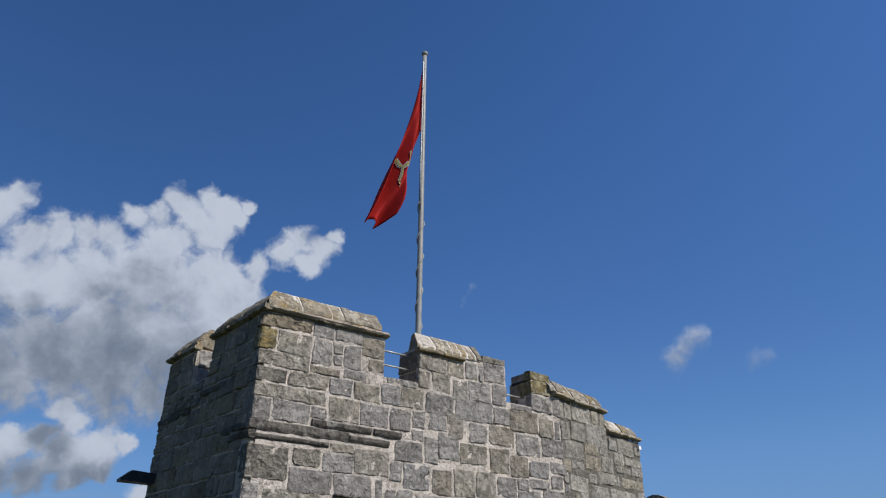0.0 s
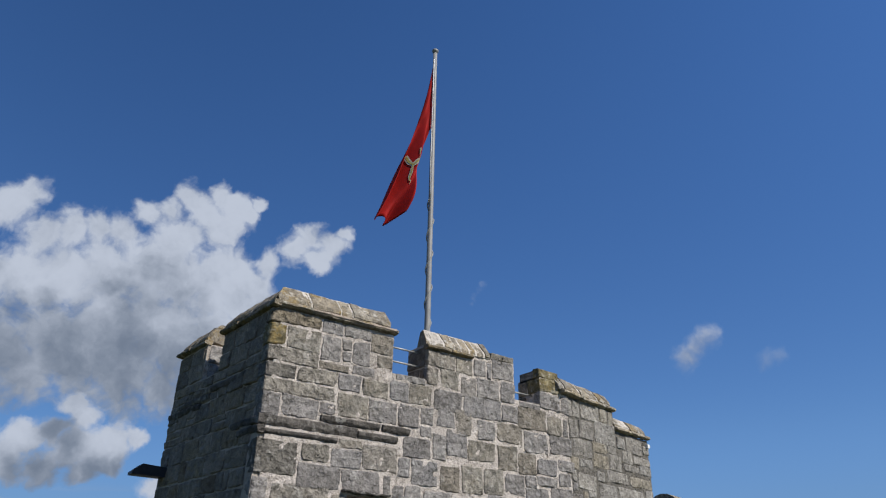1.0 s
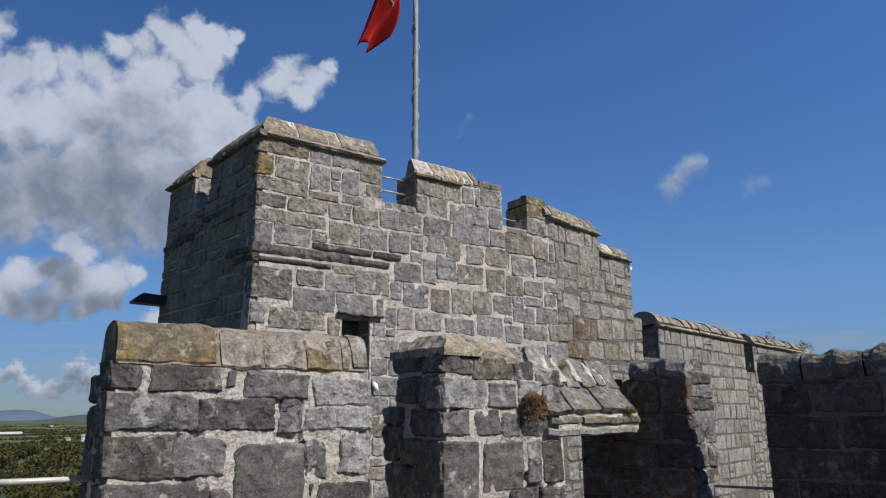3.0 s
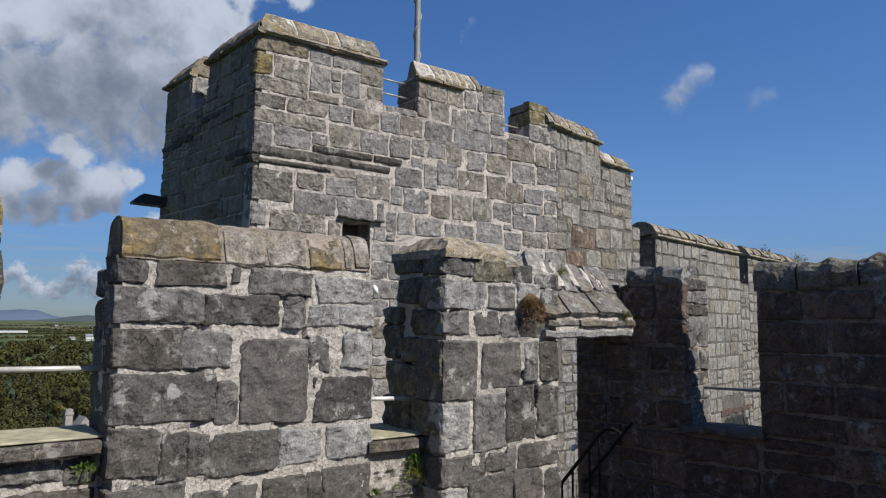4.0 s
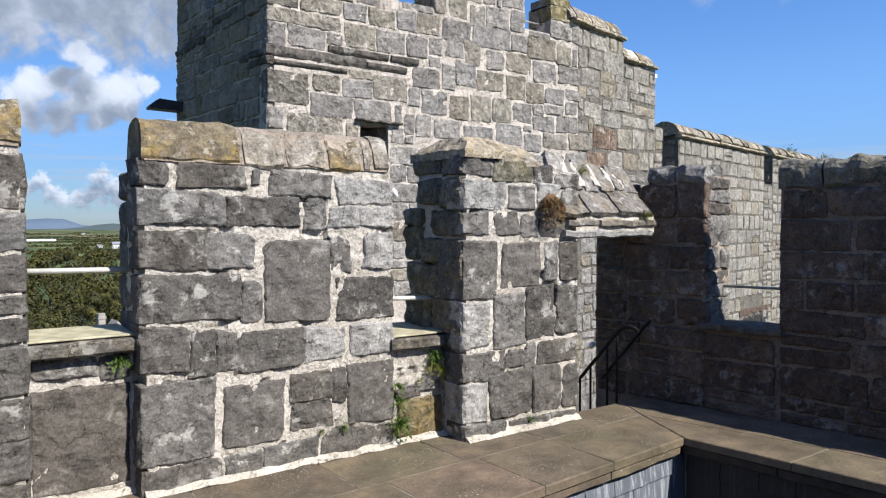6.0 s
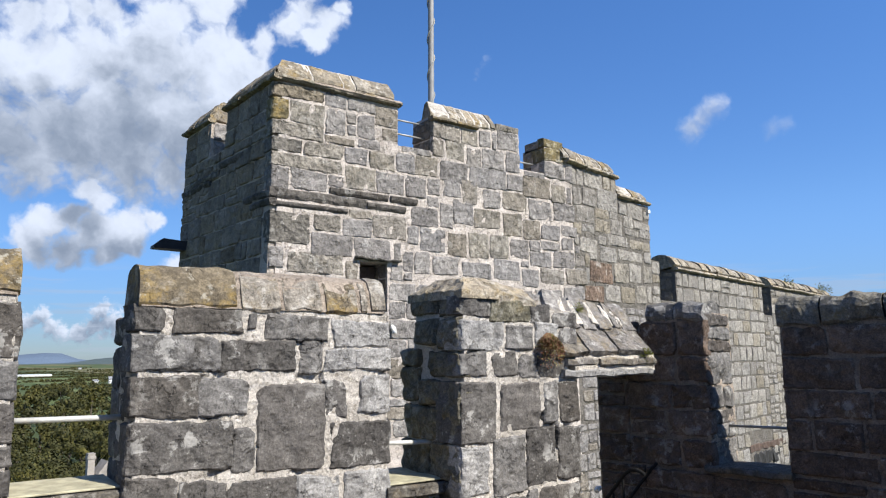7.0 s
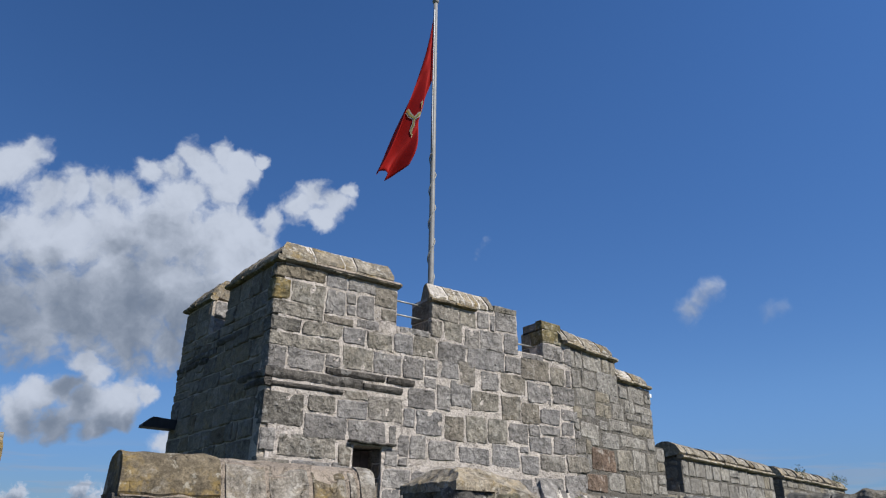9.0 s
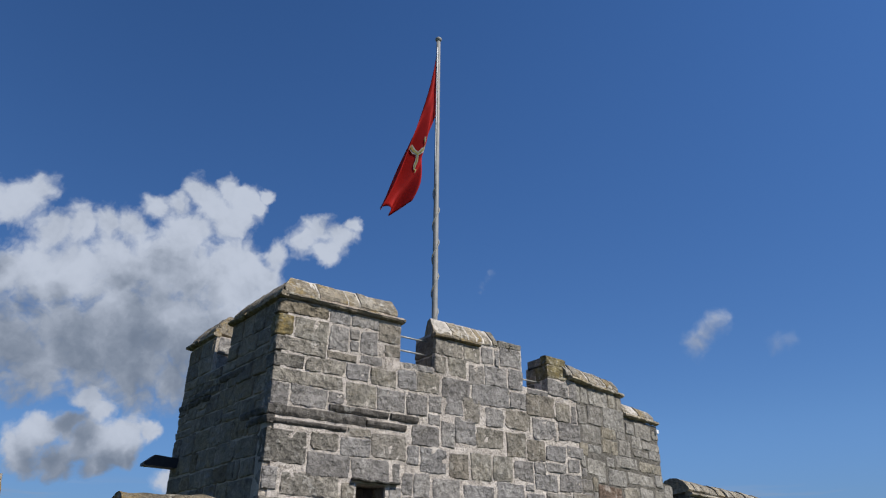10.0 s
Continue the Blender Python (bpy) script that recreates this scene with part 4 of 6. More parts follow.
for _ in range(52):
    y = rng.uniform(620, 2600)
    x = y * rng.uniform(0.02, 0.3)
    slope, long = rng.choice((rng.gauss(0.0, 0.12), rng.gauss(0, 0.12), 1.2)), rng.uniform(60, 240)
    for k in range(int(long / 7)):
        px_, py_ = x + k * 7, y + slope * k * 7
        up = max(0, (py_ - 1500) / 2800) * 19
        crown(hedge, px_, py_, GROUND + up + rng.uniform(2.0, 4.5), rng.uniform(4, 7), 4, rng, 30, 1.3)
tagged(hedge.object("hedgerows", wood_leaf), "dark hedgerows and tree lines between fields", "hedges", kind="stuff")

white_wall = simple_material("white_render", (0.6, 0.6, 0.58), 0.8, 0.0, 0.05, 0.5)
grey_roof = simple_material("grey_roof", (0.22, 0.23, 0.25), 0.7, 0.0, 0.15, 0.5)
pane_mat = simple_material("dark_pane", (0.03, 0.035, 0.04), 0.2)


def house(name, x, y, z, long, deep, high, roof, turn, label, windows=5, roof_mat=grey_roof, wall_mat=white_wall):
    top = thing(name, label, "building")
    top.matrix_world = pose(x, y, z, 0, 0, turn)
    s = Shape()
    s.add([(-long / 2, -deep / 2, 0), (long / 2, -deep / 2, 0), (long / 2, deep / 2, 0), (-long / 2, deep / 2, 0), (-long / 2, -deep / 2, high), (long / 2, -deep / 2, high),
           (long / 2, deep / 2, high), (-long / 2, deep / 2, high), (-long / 2, 0, high + roof), (long / 2, 0, high + roof)],
          [(0, 1, 5, 4), (1, 2, 6, 9, 5), (2, 3, 7, 6), (3, 0, 4, 8, 7)])
    s.object("wall", wall_mat, top)
    s, e = Shape(), 0.35
    for sy in (-1, 1):
        y0, z0 = sy * (deep / 2 + e), high - e * roof / (deep / 2)
        quad = [(-long / 2 - e, y0, z0), (long / 2 + e, y0, z0), (long / 2 + e, 0, high + roof), (-long / 2 - e, 0, high + roof)]
        s.hexa(quad, [(a, b, c + 0.18) for a, b, c in quad])
    s.object("roof", roof_mat, top)
    for k in range(windows):
        for zz in ((0.9, 3.6) if high > 4.5 else (0.9,)):
            u = -long / 2 + long * (k + 0.5) / windows
            w = Shape()
            w.box(u - 0.5, u + 0.5, -deep / 2 - 0.06, -deep / 2 + 0.05, zz, zz + 1.4)
            w.object("window", pane_mat, top)
    return top


house("farmhouse", 176.7, 850, GROUND + 2.6, 11, 8, 4.6, 2.6, -8, "white rendered two-storey farmhouse with a grey roof")
house("cottage", 167, 900, GROUND + 2.6, 6, 4, 1.6, 1.5, 12, "small white cottage beside the woodland", 3)
house("long_shed", 157, 1330, GROUND + 3.6, 48, 14, 2.2, 0.9, 0, "long low white farm shed among the fields", 0, simple_material("pale_sheet", (0.62, 0.64, 0.66), 0.6, 0.0, 0.05))
house("cottage", 318, 1900, GROUND + 9, 7, 5, 2.0, 1.6, 5, "distant white farm cottage on a green slope", 4)
old = house("town_house", 6.8, 37.5, GROUND, 12, 8, 15.2, 3.2, 4, "grey stone town house with a tall chimney", 0, grey_roof, mass_mat)
s = Shape()
s.box(-0.2, 0.14, -0.2, 0.2, 17.4, 21.0)
s.box(-0.24, 0.18, -0.24, 0.24, 20.72, 20.84)
s.object("chimney", mass_mat, old, "grey stone chimney stack")
s = Shape()
s.add([(0.2, -0.6, 17.2), (1.15, -0.6, 17.2), (1.15, 0.6, 17.2), (0.2, 0.6, 17.2), (0.2, -0.6, 19.95), (1.15, -0.6, 19.95), (1.15, 0.6, 19.95), (0.2, 0.6, 19.95), (0.67, -0.6, 20.6), (0.67, 0.6, 20.6)],
      [(0, 1, 5, 8, 4), (2, 3, 7, 9, 6), (1, 2, 6, 5), (3, 0, 4, 7), (4, 8, 9, 7), (8, 5, 6, 9)])
s.object("gable", mass_mat, old, "grey stone gable beside the chimney")

# ---- castle mass below the walks ----
s = Shape()
s.box(-3.9, 5.35, 0.02, 0.72, GROUND, -0.4)
s.box(-3.9, 5.5, -7.0, 0.02, GROUND, -1.75)
tagged(s.object("keep_wall", mass_mat), "grey rubble mass of the keep below the parapet walk", "wall", kind="structure")

# ---- north parapet ----
north = Face(0, 0, 0)
front2 = Face(0, -0.25, 0)
core = Shape()
mortar_panel(core, north, -3.6, -0.615, -0.45, 2.05, 0.72, 0.42, 0.04, 0.006, 0.16)
mortar_panel(core, Face(0, 0.16, 0), -0.615, 0.04, -0.45, 0.865, 0.55, 0.52, 0.02, 0.006, 0.32)
mortar_panel(core, north, 0.02, 1.725, -0.45, 2.02, 0.80, 0.36, 0.02, 0.006, 0.32)
mortar_panel(core, Face(0, 0.03, 0), 1.725, 2.26, -0.45, 0.70, 0.72, 0.70, 0.02, 0.006, 0.32)
mortar_panel(core, front2, 2.235, 3.40, -0.45, 2.06, 0.95, 0.62, 0.02, 0.006, 0.32)
wall_north = tagged(core.object("wall_north", lime_mortar), "battlemented grey rubble parapet with pale lime mortar", "wall", kind="structure")

MERLON_UPPER = [
    (0.04, 0.15, 1.86, 2.01), (0.21, 0.64, 1.85, 2.0), (0.69, 0.73, 1.89, 1.98), (0.81, 1.25, 1.82, 1.97), (1.29, 1.72, 1.78, 1.94), (0.04, 0.51, 1.64, 1.82),
    (0.52, 1.02, 1.61, 1.8), (1.04, 1.2, 1.6, 1.79), (1.23, 1.45, 1.62, 1.75), (1.47, 1.72, 1.61, 1.74), (0.04, 0.37, 1.36, 1.58), (0.38, 0.69, 1.35, 1.55),
    (0.76, 1.24, 0.98, 1.52), (1.25, 1.38, 1.3, 1.53), (1.5, 1.72, 1.32, 1.55), (0.03, 0.59, 1.03, 1.3), (0.61, 0.74, 0.99, 1.24), (1.28, 1.72, 0.97, 1.25),
    (0.02, 0.26, 0.73, 1.0), (0.28, 0.43, 0.69, 0.96), (0.45, 0.56, 0.71, 0.94), (0.57, 1.02, 0.68, 0.93), (1.05, 1.35, 0.7, 0.91), (1.39, 1.72, 0.7, 0.91)]
MERLON_FOOT = [
    (0.0, 0.41, 0.18, 0.66), (0.49, 0.88, 0.21, 0.6), (0.93, 1.24, 0.44, 0.62), (0.93, 1.25, 0.25, 0.41), (1.26, 1.34, 0.39, 0.62), (1.37, 1.72, 0.21, 0.63),
    (0.0, 0.47, -0.07, 0.14), (0.5, 0.72, -0.05, 0.14), (0.74, 1.12, -0.04, 0.16), (1.16, 1.72, -0.04, 0.17)]
CRENEL_WEST = [(-0.56, -0.05, 0.07, 0.66), (-0.55, -0.22, 0.74, 0.86), (-0.20, -0.05, 0.70, 0.84)]
CRENEL_BLOCKS = [(1.8, 2.0, 0.33, 0.38), (1.86, 2.18, 0.37, 0.41), (1.8, 2.2, 0.02, 0.29)]
MERLON_EAST = [
    (2.23, 2.48, 2.0, 2.14), (2.5, 2.9, 1.96, 2.12), (2.25, 2.62, 1.74, 1.95), (2.65, 2.93, 1.76, 1.93), (2.24, 2.45, 1.55, 1.71), (2.51, 2.75, 1.54, 1.72),
    (2.79, 2.95, 1.54, 1.7), (2.97, 3.25, 1.54, 1.72), (2.96, 3.2, 1.76, 1.95), (2.93, 3.12, 1.97, 2.08), (2.23, 2.53, 1.06, 1.49), (2.58, 2.96, 1.14, 1.48), (3.04, 3.18, 1.19, 1.48), (3.21, 3.4, 1.17, 1.48),
    (2.23, 2.45, 0.71, 1.03), (2.49, 2.81, 0.68, 1.08), (2.83, 3.13, 0.72, 1.12), (3.17, 3.4, 0.72, 1.1), (2.23, 2.6, 0.43, 0.65), (2.62, 2.82, 0.52, 0.64),
    (2.83, 2.93, 0.49, 0.66), (2.96, 3.4, 0.49, 0.68), (2.23, 2.43, 0.13, 0.41), (2.46, 2.88, 0.13, 0.47), (2.91, 3.22, 0.11, 0.47), (3.25, 3.4, 0.12, 0.46), (3.23, 3.38, 1.76, 1.9), (3.16, 3.37, 1.93, 2.03)]
dark_block = stone_material("dark_block", [(0.0, (0.17, 0.158, 0.147)), (1.0, (0.19, 0.177, 0.165))], pale=0.2, relief=0.6, spread=0.5)
pale_block = stone_material("pale_block", [(0.0, (0.40, 0.395, 0.385)), (1.0, (0.46, 0.45, 0.435))], pale=0.3, spread=0.6)
brown_slab = stone_material("brown_slab", [(0.0, (0.15, 0.135, 0.12)), (1.0, (0.165, 0.149, 0.134))], pale=0.15, relief=0.6, spread=0.5)
lay(wall_north, north, MERLON_UPPER, near_stone, 11, swaps=((1.0, 1.2, dark_block), (1.5, 1.86, pale_block), (1.35, 1.68, pale_block), (1.6, 1.68, pale_block), (1.2, 0.8, pale_block), (1.55, 0.8, pale_block), (1.6, 1.45, pale_block)), wrap=(0.0, 1.735), res=0.017, gap=0.014, relief=0.013)
lay(wall_north, north, MERLON_FOOT, near_stone, 12, wrap=(0.0, 1.735), res=0.017, gap=0.016, relief=0.013, swaps=((0.7, 0.4, dark_block), (1.5, 0.4, dark_block)))
lay(wall_north, Face(0, 0.16, 0), CRENEL_WEST, near_stone, 16, res=0.017, gap=0.013, relief=0.013, swaps=((-0.3, 0.4, brown_slab),))
lay(wall_north, Face(0, 0.03, 0), CRENEL_BLOCKS, near_stone, 13, res=0.017, gap=0.015, relief=0.013, swaps=((-0.3, 0.4, brown_slab), (1.9, 0.1, ochre_block)))
lay(wall_north, front2, MERLON_EAST, near_stone, 14, wrap=(2.22, 3.41), res=0.017, gap=0.015, relief=0.013, swaps=((2.7, 1.3, dark_block), (3.1, 0.3, dark_block), (2.4, 1.85, pale_block), (2.3, 0.9, pale_block), (2.3, 0.3, pale_block), (2.7, 2.05, mossy_stone), (3.0, 1.85, pale_block)))
lay(wall_north, front2, [(2.23, 2.62, -0.04, 0.1), (2.66, 3.4, -0.04, 0.08)], near_stone, 15, wrap=(2.22, 3.41), res=0.02, proud=0.03)
lay(wall_north, north, coursed(-2.6, -0.62, 0.0, 2.02, 16, (0.2, 0.3), (0.3, 0.6), 0.02), near_stone, 17, wrap=(None, -0.6), res=0.026, relief=0.013)
# sides of the merlons
lay(wall_north, Face(0.03, 0, -90), coursed(-0.66, -0.26, 0.9, 1.98, 18, (0.17, 0.28), (0.2, 0.42), 0.012), near_stone, 19, relief=0.013, res=0.017)
SIDE_RUBBLE = [
    (-0.4, -0.06, 2.03, 2.13), (-0.02, 0.24, 2.02, 2.13), (-0.34, -0.06, 1.8, 1.98), (-0.03, 0.24, 1.77, 1.97), (-0.54, -0.29, 1.63, 1.745), (-0.55, -0.3, 1.35, 1.6),
    (-0.14, 0.25, 1.54, 1.72), (-0.27, -0.01, 1.33, 1.52), (0.04, 0.25, 1.12, 1.5), (-0.5, 0.0, 1.07, 1.3), (-0.54, -0.2, 0.78, 1.04), (-0.16, 0.24, 0.8, 1.05), (-0.4, 0.1, 0.62, 0.76)]
lay(wall_north, Face(2.235, 0, -90), SIDE_RUBBLE, mossy_stone, 21, relief=0.03, proud=0.035, res=0.025, gap=0.012)
lay(wall_north, Face(2.245, 0, -90), coursed(-0.02, 0.18, 0.05, 0.62, 22, (0.18, 0.3), (0.2, 0.34), 0.01), near_stone, 23, relief=0.013, res=0.017)
# copings: long weathered blocks with a rounded back
saddle = [(0.02, 2.0), (-0.015, 2.16), (-0.07, 2.24), (-0.16, 2.275), (-0.28, 2.22), (-0.38, 2.0)]
coping(wall_north, north, [-0.01, 0.614, 0.907, 1.207, 1.49, 1.57, 1.72], saddle, [near_ochre, near_coping, near_coping, near_ochre, near_coping, near_coping], 24, step=0.028, amp=0.013, gap=0.018, bed=pink_mortar)
coping(wall_north, north, [-2.7, -1.9, -1.3, -0.59], [(n, z + 0.04) for n, z in saddle], near_ochre, 25, step=0.03, amp=0.013, gap=0.016, bed=pink_mortar)
# hipped cap of two rough slabs
for x0, x1, hip in ((2.195, 2.56, 1), (2.57, 2.97, 0)):
    s, gx, gy, lip = Shape(), 14, 26, (-0.29 if hip else -0.262)
    vs = []
    for k in range(gy + 1):
        for i in range(gx + 1):
            x, y = x0 + (x1 - x0) * i / gx, lip + (0.44 - lip) * k / gy
            d = min((x - x0) * 0.75 if hip else 9, (y - lip) * 0.66, (0.44 - y) * 0.66, 0.115)
            p = Vector((x, y, 0))
            fall = 0.0 if hip else 0.17 * (x - x0)
            vs.append((x + 0.014 * noise.noise(p * 11), y + 0.014 * noise.noise(p * 11 + Vector((5, 0, 0))), 2.185 + d - fall + 0.014 * rubble(p * 1.5)))
    row = gx + 1
    fs = [(k * row + i, k * row + i + 1, (k + 1) * row + i + 1, (k + 1) * row + i) for k in range(gy) for i in range(gx)]
    ring = list(range(row)) + [k * row + gx for k in range(1, gy + 1)] + [gy * row + i for i in range(gx - 1, -1, -1)] + [k * row for k in range(gy - 1, 0, -1)]
    n0 = len(vs)
    vs += [(vs[i][0], vs[i][1], 2.125 if hip else 2.085) for i in ring]
    m_ = len(ring)
    fs += [(ring[q], n0 + q, n0 + (q + 1) % m_, ring[(q + 1) % m_]) for q in range(m_)]
    s.add(vs, fs)
    s.object("cap_stone", coping_pale_mat, wall_north)
# white fillet of mortar along the foot
for a, b, y in ((-2.6, -0.6, 0.0), (-0.6, 0.0, 0.16), (0.0, 1.74, 0.0), (1.74, 2.22, 0.02), (2.22, 3.41, -0.26)):
    s = Shape()
    run(s, Face(0, y, 0), a, b, [(-0.03, 0.0), (0.058, 0.0), (0.046, 0.012), (0.018, 0.034), (-0.03, 0.042)], rng, 0.03, 0.007)
    s.object("mortar_fillet", white_mortar, wall_north, "whitish mortar fillet at the wall foot")

# sills of the crenels: a slate bed with a pale board on it
for x0, x1, z, label in ((-0.62, 0.0, 0.865, "pale yellow weathered board on a slate sill"), (1.71, 2.25, 0.70, "pale yellow weathered board on a slate sill")):
    sill = thing("crenel_sill", label, "sill", group="crenel sills")
    s = Shape()
    front_n = 0.05 if x0 > 0 else -0.06
    run(s, north, x0, x1, bevel([(front_n, z), (front_n, z + 0.085), (-0.62, z + 0.095), (-0.62, z)], 0.012), rng, 0.08, 0.004)
    s.object("slate_bed", sill_slate, sill)
    s = Shape()
    run(s, north, x0 + 0.02, x1 - 0.02, bevel([(front_n - 0.03, z + 0.094), (front_n - 0.03, z + 0.108), (-0.58, z + 0.116), (-0.58, z + 0.102)], 0.004), rng, 0.2, 0.001)
    s.object("board", board, sill, "pale yellow board")


def bar(name, points, radius, material, label, group="", sides=12):
    s = Shape()
    s.tube(points, radius, sides)
    return tagged(s.object(name, material, smooth=True), label, "rail", group)


bar("guard_rail", [(-0.66, 0.32, 1.355), (0.06, 0.32, 1.345)], 0.017, galvanised, "pale galvanised tube across a crenel", "crenel rails")
bar("guard_rail", [(1.70, 0.18, 1.07), (2.29, 0.18, 1.045)], 0.017, galvanised, "pale galvanised tube across a crenel", "crenel rails")

# ---- hood over the stair door ----
hood = thing("door_hood", "lean-to hood of rough stone slates bedded in white mortar", "canopy")
srng = random.Random(31)
s = Shape()
run(s, front2, 3.36, 4.37, [(0.045, 1.56), (0.045, 1.715), (-0.12, 1.84), (-0.38, 2.06), (-0.5, 2.06), (-0.5, 1.61)], srng, 0.05, 0.014)
s.object("bedding", white_mortar, hood, "white mortar bedding")
for a, b, z0, z1, out_ in ((3.22, 4.34, 1.515, 1.578, 0.055), (3.26, 3.62, 1.612, 1.67, 0.055), (3.63, 4.36, 1.605, 1.668, 0.075)):
    s = Shape()
    run(s, front2, a, b, bevel([(out_, z0), (out_ + 0.005, z1), (-0.5, z1), (-0.5, z0)], 0.012), srng, 0.05, 0.008)
    s.object("lintel", pale_block if z0 < 1.55 else slab_edge_mat, hood, "cracked grey slate lintel")
LOW_CUTS, HIGH_CUTS = [3.17, 3.48, 3.86, 4.31], [3.12, 3.30, 3.52, 3.66, 3.86, 4.05, 4.19, 4.40]
for k, (a, b) in enumerate(zip(LOW_CUTS, LOW_CUTS[1:])):
    s = Shape()
    slate_slab(s, (a + 0.01, -0.34, 1.725 + 0.012 * k), (b - 0.008, -0.34, 1.73), (min(b + 0.09, 4.39), -0.06, 1.95), (a + 0.10, -0.06, 1.965), 0.05, srng, 0.014)
    s.object("stone_slate", slab_edge_mat, hood)
for k, (a, b) in enumerate(zip(HIGH_CUTS, HIGH_CUTS[1:])):
    s = Shape()
    h0, h1 = srng.uniform(-0.02, 0.02), srng.uniform(-0.03, 0.03)
    z_top = 2.27 - 0.12 * (a - 3.1) / 1.3 + h1
    gap_ = srng.choice((0.02, 0.035, 0.05))
    lean = srng.uniform(0.06, 0.16)
    slate_slab(s, (a + 0.01, -0.13, 1.945 + h0), (b - gap_, -0.13, 1.935 + h0), (min(b + lean - gap_ * 0.6, 4.46), 0.15, z_top - 0.02), (min(a + lean, 4.38), 0.15, z_top), 0.06, srng, 0.018)
    s.object("stone_slate", slab_edge_mat, hood)
for k, a in enumerate(HIGH_CUTS[2:-1]):
    s = Shape()
    slate_slab(s, (a - 0.06, -0.10, 1.975), (a + 0.015, -0.10, 1.97), (a + 0.11, 0.12, 2.215 - 0.018 * k), (a + 0.06, 0.12, 2.215 - 0.018 * k), 0.06, srng, 0.012)
    s.object("mortar_wedge", white_mortar, hood, "white mortar wedge")

# ---- east parapet ----
EAST_TURN = -82
EAST_END = -0.53
east = Face(4.48, -0.1, EAST_TURN)
core = Shape()
mortar_panel(core, east, EAST_END, 0.05, -2.2, 1.9, 0.5, 0.45, 0.08)
mortar_panel(core, east, 0.05, 0.59, -0.45, 2.10, 0.5, 0.36, 0.06)
mortar_panel(core, east, 0.59, 1.25, -0.45, 0.70, 0.5, 0.46, 0.08)
# unseen outer batter, shaped only to slant its shadow across the crenel reveal
mortar_panel(core, east, 1.25, 1.7, -0.45, 0.7, 0.8, 0.8, 0.06)
mortar_panel(core, east, 1.25, 1.7, 0.7, 1.95, 0.78, 0.2, 0.06)
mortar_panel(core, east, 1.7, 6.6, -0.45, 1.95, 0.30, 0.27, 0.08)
wall_east = tagged(core.object("wall_east", shade_mortar), "rubble parapet with one crenel, shade put into its colour", "wall", kind="structure")
lay(wall_east, east, coursed(EAST_END + 0.02, 0.645, 0.0, 2.02, 41, (0.2, 0.29), (0.3, 0.55), 0.03, 0.16), east_shade_stone, 42, wrap=None, res=0.035, gap=0.008, relief=0.03)
lay(wall_east, east, coursed(0.595, 1.25, 0.0, 0.69, 43, (0.2, 0.29), (0.36, 0.55), 0.03, 0.16), east_shade_stone, 44, res=0.035, gap=0.008, relief=0.022)
lay(wall_east, east, coursed(1.26, 4.2, 0.0, 1.93, 45, (0.2, 0.29), (0.34, 0.7), 0.03, 0.16), east_shade_stone, 46, wrap=None, res=0.035, gap=0.008, relief=0.022)
# the sunlit reveal gets the paler north stone and a paler mortar instead
reveal = Face(*(east.at(0.60, 0, 0).to_2d()), EAST_TURN + 90)
s = Shape()
mortar_panel(s, reveal, -0.005, 0.5, 0.72, 2.06, 0.02, 0.02, 0.03, 0.008)
s.object("reveal_mortar", pink_mortar, wall_east, "pale lime mortar of the crenel reveal")
lay(wall_east, reveal, coursed(0.02, 0.48, 0.74, 2.06, 47, (0.2, 0.3), (0.24, 0.46), 0.02), near_stone, 48, relief=0.02, res=0.03, gap=0.012)
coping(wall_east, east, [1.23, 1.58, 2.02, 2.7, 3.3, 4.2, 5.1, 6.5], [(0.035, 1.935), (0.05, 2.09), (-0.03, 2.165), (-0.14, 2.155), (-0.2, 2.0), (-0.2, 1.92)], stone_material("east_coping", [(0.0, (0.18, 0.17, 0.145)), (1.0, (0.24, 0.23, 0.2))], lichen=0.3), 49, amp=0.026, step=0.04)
coping(wall_east, east, [0.05, 0.33, 0.61], [(0.03, 1.98), (0.035, 2.1), (-0.03, 2.17), (-0.3, 2.15), (-0.36, 1.98)], near_stone, 50, amp=0.025, step=0.05, gap=0.004, round_by=0.04)
sill = thing("crenel_sill", "dark slate sill in the east crenel", "sill", group="crenel sills")
s = Shape()
run(s, east, 0.56, 1.28, bevel([(0.07, 0.70), (0.07, 0.755), (-0.48, 0.745), (-0.48, 0.70)], 0.012), rng, 0.08, 0.006)
s.object("slate_bed", sill_slate, sill)
bar("guard_rail", [east.at(0.51, -0.33, 1.06), east.at(1.34, -0.33, 1.07)], 0.012, dull_steel, "thin dull steel bar across a crenel", "crenel rails")

# ---- walk, well and stair ----
rim = Face(3.63, -1.16, 180 + 4.61)


def rim_y(x):
    return -1.16 + 0.0806 * (x - 3.63)


def rim_x(y):
    return 3.63 - 0.106 * (y + 1.16)


def east_x(y):
    return 4.48 + (-0.1 - y) * 0.1405


s = Shape()
s.hexa([(-3.6, rim_y(-3.6) + 0.2, -0.3), (3.76, -0.95, -0.3), (4.5, -0.16, -0.3), (-3.6, 0.0, -0.3)], [(-3.6, rim_y(-3.6) + 0.2, -0.0045), (3.76, -0.95, -0.0045), (4.5, -0.16, -0.0045), (-3.6, 0.0, -0.0045)])
s.hexa([(3.84, -1.12, -0.3), (rim_x(-6.6) + 0.2, -6.6, -0.3), (5.4, -6.6, -0.3), (4.5, -0.16, -0.3)], [(3.84, -1.12, -0.0045), (rim_x(-6.6) + 0.2, -6.6, -0.0045), (5.4, -6.6, -0.0045), (4.5, -0.16, -0.0045)])
s.box(-3.6, 4.1, -6.6, -3.72, -0.3, -0.062)
